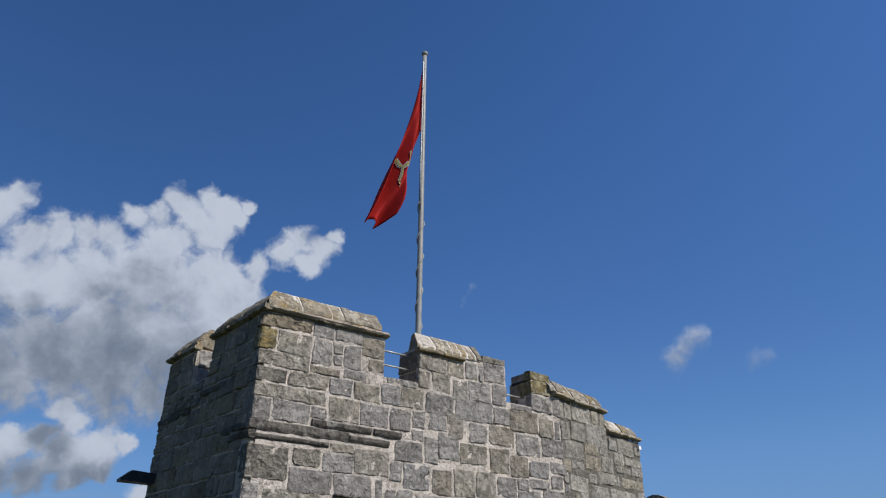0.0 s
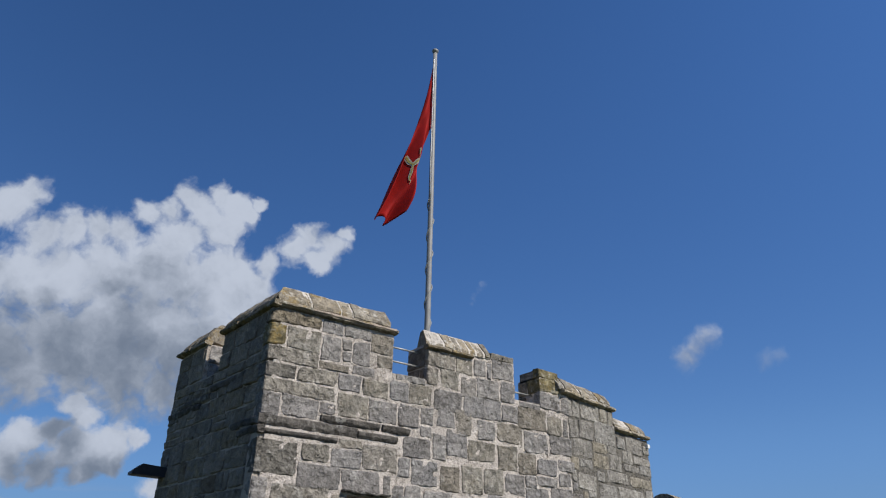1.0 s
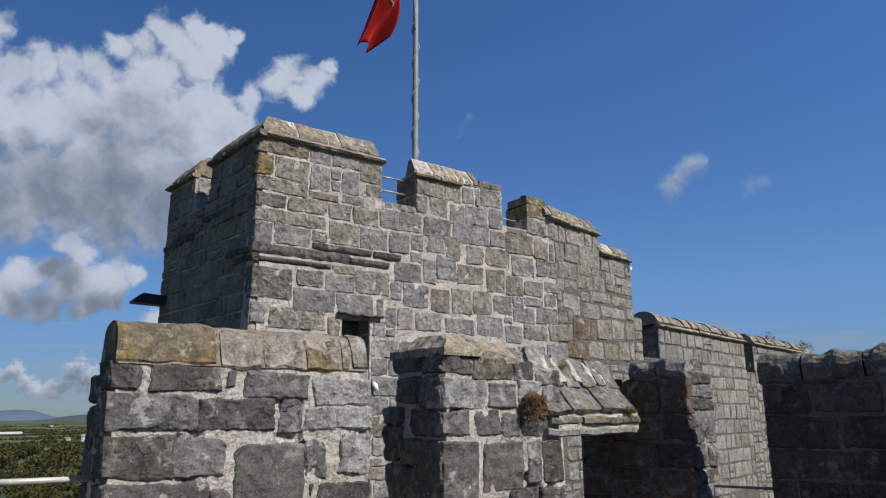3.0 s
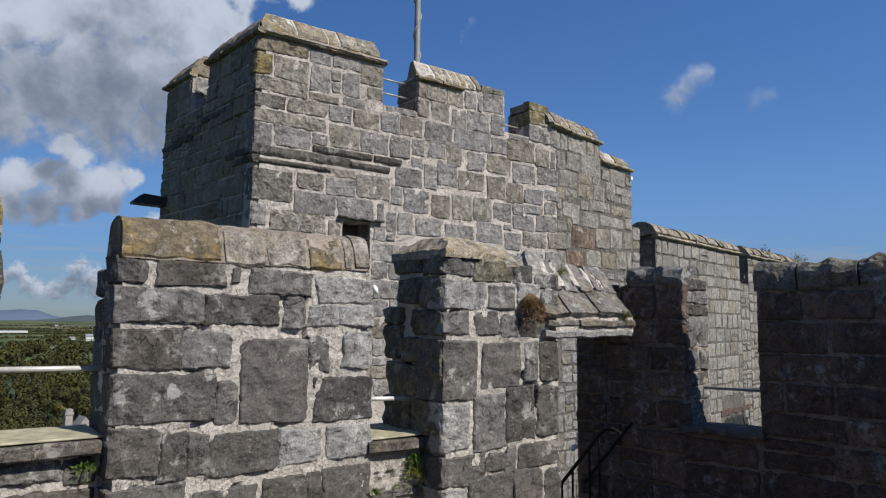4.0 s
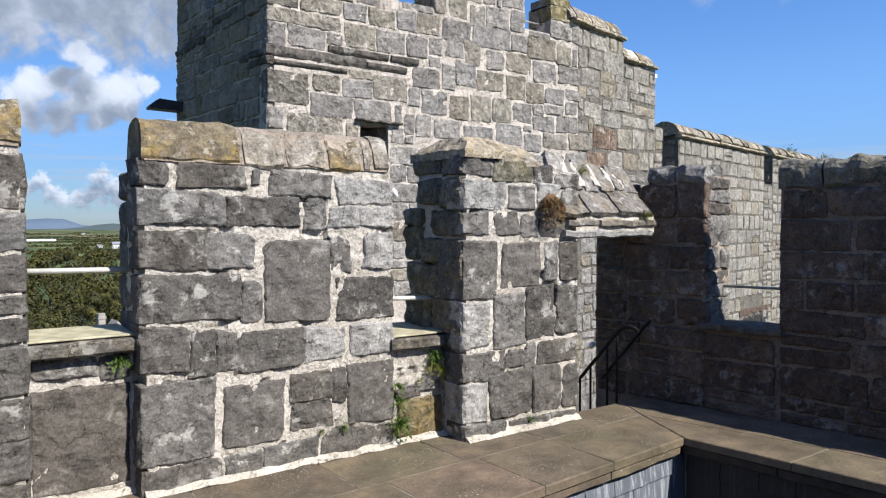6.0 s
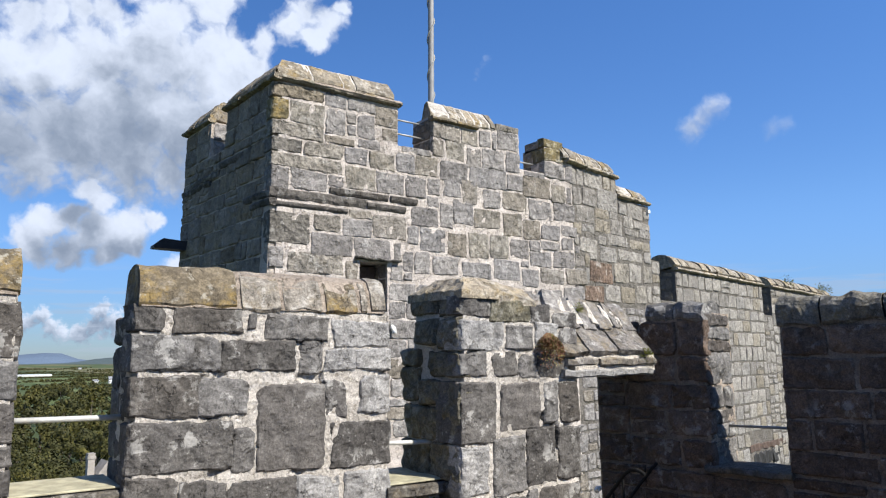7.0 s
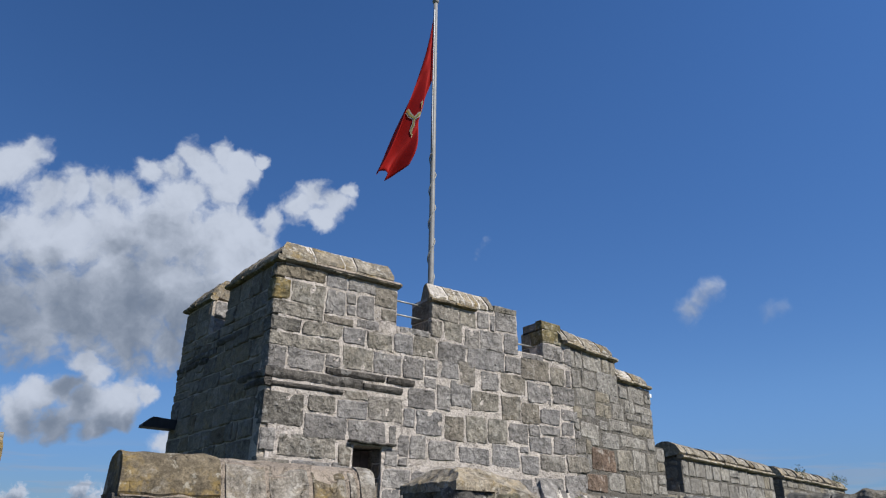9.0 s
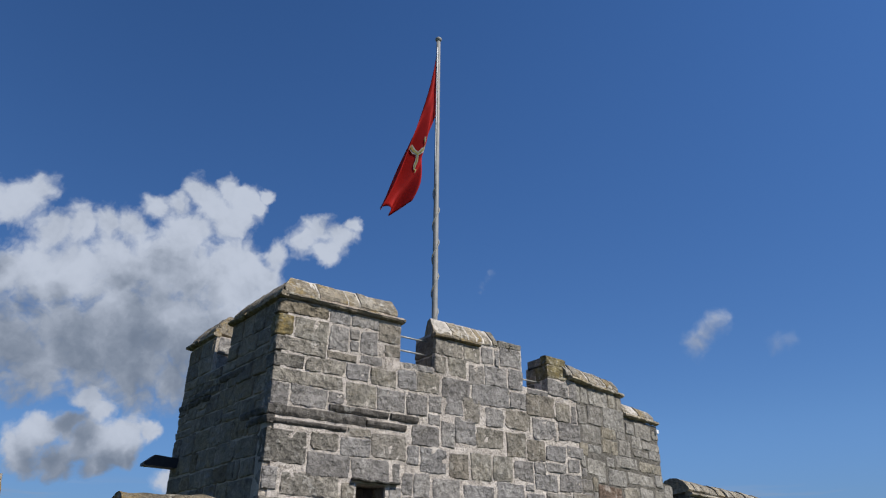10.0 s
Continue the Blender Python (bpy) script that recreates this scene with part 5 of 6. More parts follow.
pavement = tagged(s.object("pavement", mortar_material("paving_joint", (0.34, 0.31, 0.26), (0.09, 0.078, 0.062))), "brown sandstone flags of the parapet walk", "walk", kind="structure")
prng = random.Random(61)
half = lambda x: rim_y(x) * 0.47
cuts_in, cuts_out = [-3.6, -2.7, -1.75, -0.7, 0.25, 1.1, 1.95, 2.75, 3.45, 4.12], [-3.6, -2.5, -1.3, -0.25, 0.55, 1.3, 2.05, 2.75, 3.63]
for a, b in zip(cuts_in, cuts_in[1:]):
    far_a, far_b = (0.0 if a < 2.5 else -0.14), (0.0 if b < 2.5 else -0.14)
    slab(pavement, [(a, half(a)), (b if b < 4.1 else 3.9, half(b)), (b, far_b), (a, far_a)], 0, 0.06, paving, prng.random())
for a, b in zip(cuts_out, cuts_out[1:]):
    slab(pavement, [(a, rim_y(a)), (b, rim_y(b)), (b if b < 3.6 else 3.9, half(b)), (a, half(a))], 0, 0.06, paving, prng.random())
ys = [-1.16, -1.95, -2.7, -3.5, -4.3, -5.2, -6.1]
for a, b in zip(ys, ys[1:]):
    ma, mb = (rim_x(a) + east_x(a)) / 2, (rim_x(b) + east_x(b)) / 2
    first = a == -1.16
    slab(pavement, [(rim_x(b), b), (mb, b), (3.905 if first else ma, -0.54 if first else a), (rim_x(a), a)], 0, 0.06, paving, prng.random())
    if first:
        slab(pavement, [(mb, b), (mb + 0.03, b), (4.125, -0.14), (3.91, -0.53)], 0, 0.06, paving, prng.random())
    slab(pavement, [(mb + (0.035 if first else 0.0), b), (east_x(b), b), (4.5 if first else east_x(a), -0.14 if first else a), (4.13 if first else ma, -0.14 if first else a)], 0, 0.06, paving, prng.random())
for k in range(7):
    slab(pavement, [(-3.5 + k, -5.0), (-2.52 + k, -5.0), (-2.52 + k, -3.72), (-3.5 + k, -3.72)], 0, 0.06, paving, prng.random())
    slab(pavement, [(-3.5 + k, -6.3), (-2.52 + k, -6.3), (-2.52 + k, -5.02), (-3.5 + k, -5.02)], 0, 0.06, paving, prng.random())
slab(pavement, [(-0.64, 0.0), (0.03, 0.0), (0.03, 0.17), (-0.64, 0.17)], 0, 0.06, paving, 0.4)
s = Shape()
s.box(-0.64, 0.03, 0.0, 0.17, -0.4, -0.0045)
s.object("bed", lime_mortar, pavement)
# nosing course under the flags
for a, b in zip(cuts_out, cuts_out[1:]):
    s = Shape()
    run(s, Face(0, -1.16 - 0.0806 * 3.63, 4.61), a + 0.006, b - 0.006, bevel([(-0.02, -0.135), (-0.018, -0.064), (-0.2, -0.064), (-0.2, -0.135)], 0.01), prng, 0.1, 0.006)
    s.object("nosing", paving, pavement)
east_rim = Face(3.63, -1.16, -84)
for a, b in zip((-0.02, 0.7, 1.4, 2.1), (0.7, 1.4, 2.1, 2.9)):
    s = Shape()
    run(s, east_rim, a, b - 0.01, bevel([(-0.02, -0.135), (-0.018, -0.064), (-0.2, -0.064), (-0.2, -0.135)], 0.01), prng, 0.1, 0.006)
    s.object("nosing", shade_nosing, pavement, "edge course toned near-black for shade")

# slate-hung sides of the well
s = Shape()
s.hexa([(-3.5, rim_y(-3.5) + 0.12, -1.7), (3.75, -1.04, -1.7), (3.75, -0.9, -1.7), (-3.5, -0.9, -1.7)], [(-3.5, rim_y(-3.5) + 0.12, -0.13), (3.75, -1.04, -0.13), (3.75, -0.9, -0.13), (-3.5, -0.9, -0.13)])
s.hexa([(3.73, -1.1, -1.7), (rim_x(-3.8) + 0.1, -3.8, -1.7), (rim_x(-3.8) + 0.4, -3.8, -1.7), (4.0, -1.1, -1.7)], [(3.73, -1.1, -0.13), (rim_x(-3.8) + 0.1, -3.8, -0.13), (rim_x(-3.8) + 0.4, -3.8, -0.13), (4.0, -1.1, -0.13)])
wall_well = tagged(s.object("wall_well", mass_mat), "slate-hung wall of the sunken roof well", "wall", kind="structure")
for fc, u_end, u_start, hung in ((Face(0, -1.16 - 0.0806 * 3.63 + 0.09, 4.61), 3.78, 0.1, slate), (Face(3.72, -1.16, -84), 2.7, -0.03, shade_slate)):
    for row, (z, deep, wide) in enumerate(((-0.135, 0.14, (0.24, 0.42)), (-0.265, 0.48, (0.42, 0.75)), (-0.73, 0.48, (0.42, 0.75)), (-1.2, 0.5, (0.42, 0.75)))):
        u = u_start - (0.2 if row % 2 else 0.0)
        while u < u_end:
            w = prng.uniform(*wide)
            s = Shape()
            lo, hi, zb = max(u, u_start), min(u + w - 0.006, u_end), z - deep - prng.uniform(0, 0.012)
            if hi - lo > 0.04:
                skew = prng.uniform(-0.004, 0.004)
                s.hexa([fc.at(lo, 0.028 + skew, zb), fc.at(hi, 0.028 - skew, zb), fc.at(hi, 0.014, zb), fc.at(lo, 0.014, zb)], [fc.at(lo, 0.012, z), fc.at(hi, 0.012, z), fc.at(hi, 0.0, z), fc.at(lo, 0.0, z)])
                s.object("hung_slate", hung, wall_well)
            u += w
s = Shape()
s.box(-3.5, 4.0, -3.85, -1.0, -1.75, -1.7)
tagged(s.object("floor", lead), "dull grey lead floor of the sunken well", "floor", kind="structure")
# closing walls, never in view; their tone brightens the east wall by bounce
s = Shape()
s.box(-3.6, 4.1, -3.9, -3.74, -1.7, -0.3)
s.box(-3.9, -3.5, -6.9, 0.5, -1.75, 2.0)
s.box(-3.9, 5.6, -7.1, -6.6, -1.75, 1.9)
tagged(s.object("wall_south", mass_mat), "plain rubble parapet closing the roof behind", "wall", kind="structure")

# stair going down through the door, with its iron handrail
s = Shape()
for k in range(9):
    z = -0.19 * (k + 1)
    s.box(3.42, 4.5, -0.12 + 0.26 * k, 0.16 + 0.26 * k, z - 0.3, z)
s.box(3.40, 4.6, 0.5, 3.4, -3.0, -2.0)
tagged(s.object("stairs", mass_mat), "worn grey stone steps leading down through the door", "stairs", kind="structure")
s = Shape()
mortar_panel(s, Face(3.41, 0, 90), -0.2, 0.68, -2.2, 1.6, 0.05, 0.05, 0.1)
tagged(s.object("wall_stair", shade_mortar), "rubble jamb of the stair door in shade-toned mortar", "wall", kind="structure")
hand = thing("stair_rail", "black painted iron handrail beside the stair", "handrail")
s = Shape()
s.tube([(4.12, -0.33, 0.672), (4.12, -0.28, 0.695), (4.12, -0.23, 0.704), (4.12, -0.18, 0.697), (4.12, -0.11, 0.655), (4.12, 0.4, 0.1), (4.12, 1.3, -0.88)], 0.017, 10)
s.object("top_rail", iron, hand)
for y in (-0.085, 0.03, 0.235, 0.37, 0.52, 0.7):
    s = Shape()
    zt = 0.64 - (y + 0.12) * 1.08
    s.tube([(4.12, y, zt - 1.0), (4.12, y, zt)], 0.011, 8)
    s.object("baluster", iron, hand)
bar("wall_rail", [east.at(0.11, 0.065, 0.73), east.at(0.05, 0.065, 0.67), east.at(-0.16, 0.065, 0.42), east.at(-0.42, 0.065, 0.11)], 0.014, iron, "black iron handrail fixed to the east wall by the stair", sides=10)


# ---- tower ----
tower = thing("tower", "square grey limestone stair tower with battlements and string course", "tower")
front = Face(0, 4.2, 0)
left = Face(2.753, 0.01, -86, 0.022)
side = Face(8.132, 4.2, 11.5)
TOP = 4.80
core = Shape()
for u0, u1, z0, z1 in ((2.62, 3.86, -1.0, TOP), (3.86, 4.31, -1.0, 2.05), (3.86, 4.31, 3.03, TOP), (4.31, 8.13, -1.0, TOP)):
    mortar_panel(core, front, u0, u1, z0, z1, 0.6, step=0.045, amp=0.008)
for u0, u1, z1 in ((2.66, 4.49, 5.38), (5.13, 6.895, 5.40), (7.49, 8.0, 5.30), (8.0, 8.14, 5.06)):
    mortar_panel(core, front, u0, u1, TOP, z1, 0.55, step=0.045, amp=0.008)
base = Shape()
base.box(2.45, 8.13, 4.2, 4.8, GROUND, -1.0)
base.object("base_wall", mass_mat, tower)
base = Shape()
base.hexa([(8.1, 4.2, GROUND), (11.3, 4.85, GROUND), (11.2, 5.4, GROUND), (8.1, 4.8, GROUND)], [(8.1, 4.2, -1.0), (11.3, 4.85, -1.0), (11.2, 5.4, -1.0), (8.1, 4.8, -1.0)])
base.object("base_wall", mass_mat, tower)
base = Shape()
base.box(7.5, 8.2, 4.8, 7.3, GROUND, 4.6)
base.object("east_wall", mass_mat, tower)
base = Shape()
base.box(2.4, 8.2, 6.9, 7.36, GROUND, 4.75)
base.object("rear_wall", mass_mat, tower)
wall_f = core.object("front_wall", tower_mortar, tower, "grey ashlar front with pinkish lime joints")
FRONT_0 = [
    (2.57, 3.29, 5.18, 5.35), (3.32, 3.62, 5.19, 5.35), (3.64, 4.09, 5.21, 5.36), (4.11, 4.47, 5.04, 5.33), (2.56, 2.75, 4.87, 5.15), (2.79, 3.28, 4.85, 5.15),
    (3.32, 3.61, 4.79, 5.14), (3.64, 3.78, 4.99, 5.14), (3.65, 3.79, 4.82, 4.96), (3.82, 4.08, 4.82, 5.15), (4.23, 4.47, 4.84, 5.01), (2.55, 3.27, 4.64, 4.83),
    (3.3, 3.76, 4.65, 4.76), (3.83, 4.19, 4.67, 4.79), (2.55, 2.96, 4.43, 4.61), (3.0, 3.58, 4.42, 4.62), (2.53, 3.56, 4.22, 4.4)]
FRONT_UPPER = [
    (3.62, 3.97, 4.4, 4.63), (4.01, 4.43, 4.4, 4.64), (4.46, 4.78, 4.4, 4.7), (4.81, 5.19, 4.41, 4.7), (2.52, 2.77, 3.92, 4.2), (2.81, 3.33, 3.94, 4.2),
    (3.36, 3.6, 4.04, 4.19), (3.63, 4.11, 4.05, 4.36), (4.14, 4.59, 4.05, 4.36), (4.62, 4.98, 4.05, 4.36), (5.02, 5.24, 4.13, 4.37)]
FRONT_1 = [
    (5.33, 5.63, 4.15, 4.41), (5.67, 5.97, 4.08, 4.45), (5.12, 5.64, 5.04, 5.29), (5.68, 5.99, 5.03, 5.27), (6.03, 6.28, 5.05, 5.31), (6.31, 6.4, 5.04, 5.3),
    (6.43, 6.87, 5.08, 5.38), (5.13, 5.33, 4.77, 5.01), (5.38, 5.72, 4.74, 5.03), (5.77, 6.07, 4.68, 4.99), (6.09, 6.55, 4.71, 5.01), (6.59, 6.89, 4.73, 5.04),
    (5.26, 5.78, 4.4, 4.7), (5.84, 6.59, 4.38, 4.7), (6.61, 6.94, 4.41, 4.67), (6.1, 6.46, 4.06, 4.34), (6.51, 7.02, 4.07, 4.37), (6.96, 7.58, 4.35, 4.7),
]
FRONT_2 = [
    (7.62, 7.95, 4.32, 4.64), (7.09, 7.59, 3.99, 4.3), (7.67, 8.16, 4.02, 4.3), (4.73, 5.2, 3.62, 3.92), (5.24, 5.48, 3.65, 4.02), (5.51, 5.88, 3.73, 4.12),
    (5.92, 6.45, 3.72, 4.02), (6.51, 6.9, 3.65, 4.02), (6.93, 7.32, 3.62, 3.94), (7.35, 7.79, 3.65, 3.91), (7.83, 8.2, 3.75, 3.93), (2.56, 3.09, 3.19, 3.59),
    (3.15, 3.56, 3.4, 3.62), (3.6, 4.05, 3.38, 3.6), (4.08, 4.62, 3.39, 3.72), (4.66, 4.85, 3.35, 3.6), (4.88, 5.33, 3.27, 3.61), (5.39, 5.74, 3.23, 3.58),
    (5.79, 6.18, 3.23, 3.63), (6.21, 6.61, 3.25, 3.63), (3.14, 3.73, 3.07, 3.36), (3.77, 4.37, 3.09, 3.34), (2.52, 2.74, 2.86, 3.13), (2.79, 3.58, 2.82, 3.09),
]
FRONT_3 = [
    (3.63, 3.83, 2.75, 3.02), (4.38, 4.55, 2.8, 3.01), (4.57, 4.74, 2.94, 3.23), (4.77, 5.04, 2.92, 3.23), (5.1, 5.57, 2.93, 3.19), (5.66, 6.23, 2.92, 3.15),
    (6.28, 6.83, 2.91, 3.23), (6.65, 7.05, 3.29, 3.59), (7.08, 7.31, 3.43, 3.59), (7.34, 7.78, 3.47, 3.62), (7.08, 7.56, 3.18, 3.42), (7.61, 8.11, 3.2, 3.47),
    (6.88, 7.26, 2.84, 3.12), (7.3, 7.85, 2.89, 3.14), (7.91, 8.42, 2.93, 3.17), (7.17, 7.79, 2.52, 2.8), (7.84, 8.3, 2.57, 2.86),
]
SIDE_0 = [
    (-0.23, 0.11, 4.7, 5.0), (0.16, 0.36, 4.73, 5.01), (0.4, 1.03, 4.76, 5.06), (1.07, 1.32, 4.79, 5.05), (1.37, 1.54, 4.74, 5.04), (-0.18, 0.25, 4.36, 4.66),
    (0.31, 0.79, 4.4, 4.71), (0.85, 1.58, 4.4, 4.79), (0.11, 0.7, 4.07, 4.36), (0.74, 1.24, 4.22, 4.41), (1.26, 1.57, 4.26, 4.39), (1.62, 1.94, 4.4, 4.62),
    (1.98, 2.58, 4.38, 4.66), (2.63, 2.86, 4.43, 4.6), (0.28, 0.67, 3.91, 4.04), (0.73, 1.26, 3.94, 4.2), (1.32, 1.74, 3.97, 4.25), (1.79, 2.16, 4.16, 4.39),
    (2.21, 2.85, 4.21, 4.35), (0.18, 0.77, 3.53, 3.79), (0.83, 1.08, 3.71, 3.89), (1.18, 1.92, 3.76, 3.95), (1.83, 2.4, 4.02, 4.14), (2.44, 2.87, 4.02, 4.2),
]
SIDE_1 = [
    (0.5, 0.76, 3.41, 3.52), (0.86, 1.46, 3.42, 3.7), (1.54, 2.47, 3.51, 3.69), (2.03, 2.86, 3.77, 3.95), (0.5, 1.27, 3.02, 3.38), (1.34, 1.89, 3.06, 3.43),
    (1.94, 2.41, 3.1, 3.46), (2.51, 2.86, 3.12, 3.47), (2.57, 2.87, 3.52, 3.75), (0.31, 0.95, 2.65, 2.93), (0.99, 1.54, 2.69, 2.98), (1.59, 2.11, 2.68, 2.99),
    (2.18, 2.57, 2.71, 3.05), (2.64, 2.81, 2.73, 3.07),
]
STRIP_0 = [
    (2.91, 3.22, 3.35, 3.59), (2.9, 3.21, 3.16, 3.32), (2.89, 3.2, 2.92, 3.09), (2.88, 3.19, 2.73, 2.88),
]
FRONT_FILL = [(7.83, 8.09, 3.51, 3.71), (3.69, 4.05, 3.64, 3.75), (4.43, 4.53, 3.05, 3.33), (7.99, 8.09, 4.33, 4.61), (5.01, 5.21, 3.95, 4.09), (6.87, 7.05, 3.15, 3.25), (4.59, 4.73, 2.81, 2.91)]
SIDE_FILL = [(0.01, 0.25, 3.83, 4.03), (0.33, 0.47, 2.97, 3.25), (0.33, 0.47, 3.27, 3.49), (0.01, 0.15, 3.63, 3.81)]
STRING_BANDS = [(2.5, 3.95, 3.78, 3.91), (2.51, 3.65, 3.67, 3.74), (3.38, 4.31, 3.925, 4.02), (4.36, 4.82, 3.925, 4.02), (3.97, 4.61, 3.785, 3.88)]
brown_block = stone_material("brown_block", [(0.0, (0.31, 0.285, 0.245)), (1.0, (0.36, 0.34, 0.30))], pale=0.2, lichen=0.1)
gold_block = stone_material("gold_block", [(0.0, (0.26, 0.22, 0.12)), (1.0, (0.28, 0.235, 0.13))], lichen=0.5)
rough_block = stone_material("rough_block", [(p, (r * 1.35, g * 1.35, b * 1.32)) for p, (r, g, b) in GREY], pale=0.3, relief=1.5)
swap_list = ((2.67, 5.0, gold_block), (3.0, 5.0, brown_block), (2.9, 4.7, rough_block), (3.2, 4.5, rough_block), (2.7, 4.5, rough_block), (3.0, 4.3, rough_block), (2.9, 5.25, rough_block), (3.9, 4.2, brown_block), (4.2, 4.5, brown_block),
             (5.83, 5.1, brown_block), (6.7, 3.8, brown_block), (5.5, 4.9, brown_block), (7.8, 4.5, brown_block), (6.4, 3.4, brown_block), (6.0, 3.4, brown_block), (6.2, 3.85, brown_block), (5.0, 4.6, brown_block), (3.5, 3.5, rough_block), (3.2, 2.95, rough_block), (2.8, 3.4, rough_block))
for k, rects in enumerate((FRONT_0, FRONT_UPPER, FRONT_1, FRONT_2, FRONT_3, FRONT_FILL)):
    lay(wall_f, front, rects, tower_stone, 70 + k, swaps=swap_list, wrap=(2.545, None), gap=0.01, res=0.03, relief=0.013, proud=0.008)
foot = coursed(2.55, 3.83, 0.6, 2.8, 75, (0.24, 0.36), (0.3, 0.62), 0.03, 0.14) + coursed(4.35, 7.12, 1.98, 2.78, 76, (0.24, 0.3), (0.28, 0.52), 0.03, 0.14)
foot += coursed(3.86, 8.1, 0.6, 1.97, 176, (0.24, 0.36), (0.3, 0.62), 0.03, 0.1) + coursed(7.15, 8.1, 1.98, 2.5, 177, (0.24, 0.3), (0.28, 0.5), 0.03)
lay(wall_f, front, foot, tower_stone, 77, wrap=(2.53, None), res=0.05, gap=0.01, relief=0.012)
lay(wall_f, front, [(7.5, 7.93, 4.74, 5.02), (7.5, 7.93, 5.05, 5.28)], tower_stone, 78, swaps=((7.7, 5.2, gold_block),), wrap=(7.485, None), res=0.05, gap=0.008)
lay(wall_f, front, [(7.0, 7.47, 4.7, 4.79), (4.55, 5.08, 4.72, 4.81)], tower_stone, 79, res=0.05, gap=0.008)
for u0, u1, z0, z1 in STRING_BANDS:
    s = Shape()
    run(s, front, u0, u1, bevel([(-0.05, z0), (0.008, z0), (0.034, z0 + 0.35 * (z1 - z0)), (0.042, z1 - 0.012), (0.03, z1), (-0.05, z1)], 0.006), rng, 0.03, 0.006)
    s.object("string_course", band_stone, wall_f, "dark weathered string course slab")
# window slit: lintel and a dark room behind
s = Shape()
run(s, front, 3.78, 4.5, bevel([(0.09, 3.05), (0.10, 3.08), (-0.4, 3.10), (-0.4, 3.04)], 0.008), rng, 0.07, 0.014)
s.object("slit_lintel", band_stone, wall_f, "thin projecting slate lintel")
# the jamb's shade inside the slit is put into darker stone
lay(wall_f, Face(4.315, 0, -90), coursed(-4.78, -4.22, 2.05, 3.02, 700, (0.24, 0.34), (0.26, 0.4), 0.012), tower_shade_stone, 701)
s = Shape()
for k in range(3):
    s.box(3.87 + 0.147 * k, 4.01 + 0.147 * k, 4.52, 4.55, 2.06, 3.0)
s.object("shutter", timber, wall_f, "dark red-brown plank shutter in the slit")
# merlon sides that face the west, in the shade-toned stone
lay(wall_f, Face(5.13, 0, -90), coursed(-4.74, -4.26, 4.82, 5.36, 80, (0.2, 0.3), (0.24, 0.4), 0.02), tower_shade_stone, 81)
lay(wall_f, Face(7.49, 0, -90), coursed(-4.74, -4.5, 4.82, 5.3, 82, (0.2, 0.26), (0.24, 0.3), 0.02), tower_shade_stone, 83)
drip = [(-0.05, 5.385), (0.06, 5.388), (0.095, 5.42), (0.06, 5.462), (-0.05, 5.475)]
slope = [(0.03, 5.465), (0.022, 5.54), (-0.17, 5.775), (-0.34, 5.79), (-0.55, 5.57), (-0.55, 5.45)]
coping(wall_f, front, [2.5, 3.1, 3.72, 4.1, 4.53], drip, coping_stone_mat, 84, name="drip_stone", amp=0.01, round_by=0.02, bed=pink_mortar, step=0.05)
coping(wall_f, front, [2.56, 3.09, 3.565, 3.763, 4.42], slope, [coping_stone_mat, coping_stone_mat, coping_pale_mat, coping_grey_mat], 85, amp=0.012, step=0.05, gap=0.016, round_by=0.02, lift=0.01, bed=lime_mortar, mitre=(0.9, 0.0))
drip2 = [(n, z - 0.09) for n, z in drip]
coping(wall_f, front, [5.08, 5.55, 6.0], drip2, coping_stone_mat, 86, name="drip_stone")
coping(wall_f, front, [5.05, 5.42, 5.63, 5.77, 5.93, 6.07, 6.24, 6.38], [(n, z - 0.1) for n, z in slope], [coping_stone_mat, coping_pale_mat, coping_grey_mat, coping_pale_mat], 87, amp=0.01, step=0.05, gap=0.02, round_by=0.02, lift=0.012, bed=lime_mortar, mitre=(0.4, 0.0))
lay(wall_f, front, [(6.42, 6.88, 5.39, 5.5)], brown_block, 88, wrap=(6.4, 6.9))
lay(wall_f, front, [(7.48, 7.9, 5.29, 5.43)], gold_block, 89, wrap=(7.47, 7.92))
for x0, x1, y1, z0, z1 in ((6.42, 6.88, 4.6, 5.36, 5.5), (7.49, 7.9, 4.7, 5.26, 5.43)):
    s = Shape()
    s.box(x0, x1, 4.22, y1, z0, z1)
    s.object("cap_block", tower_shade_stone, wall_f)

# west side
core = Shape()
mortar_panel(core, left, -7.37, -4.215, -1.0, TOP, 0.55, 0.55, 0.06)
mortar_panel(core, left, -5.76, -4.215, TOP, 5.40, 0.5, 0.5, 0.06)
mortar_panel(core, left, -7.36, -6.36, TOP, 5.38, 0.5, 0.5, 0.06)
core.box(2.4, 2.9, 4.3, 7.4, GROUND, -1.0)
wall_l = core.object("west_wall", west_shade_mortar, tower, "shaded west side of grey rubble")
lay(wall_l, left, coursed(-7.36, -4.4, 1.2, 4.8, 90, (0.22, 0.36), (0.3, 0.62), 0.025, 0.14) + coursed(-5.76, -4.4, 4.8, 5.38, 91, (0.25, 0.3), (0.3, 0.6), 0.025) + coursed(-7.36, -6.38, 4.82, 5.36, 92, (0.25, 0.3), (0.3, 0.6), 0.025), tower_shade_stone, 93, res=0.05, gap=0.01, relief=0.016)
lay(wall_l, Face(0, 6.36, 0), coursed(2.48, 2.86, 4.84, 5.37, 94, (0.2, 0.3), (0.3, 0.4), 0.02), tower_stone, 95, res=0.05)
dripl, slopel = [(n, z - 0.015) for n, z in drip], [(n, z - 0.015) for n, z in slope]
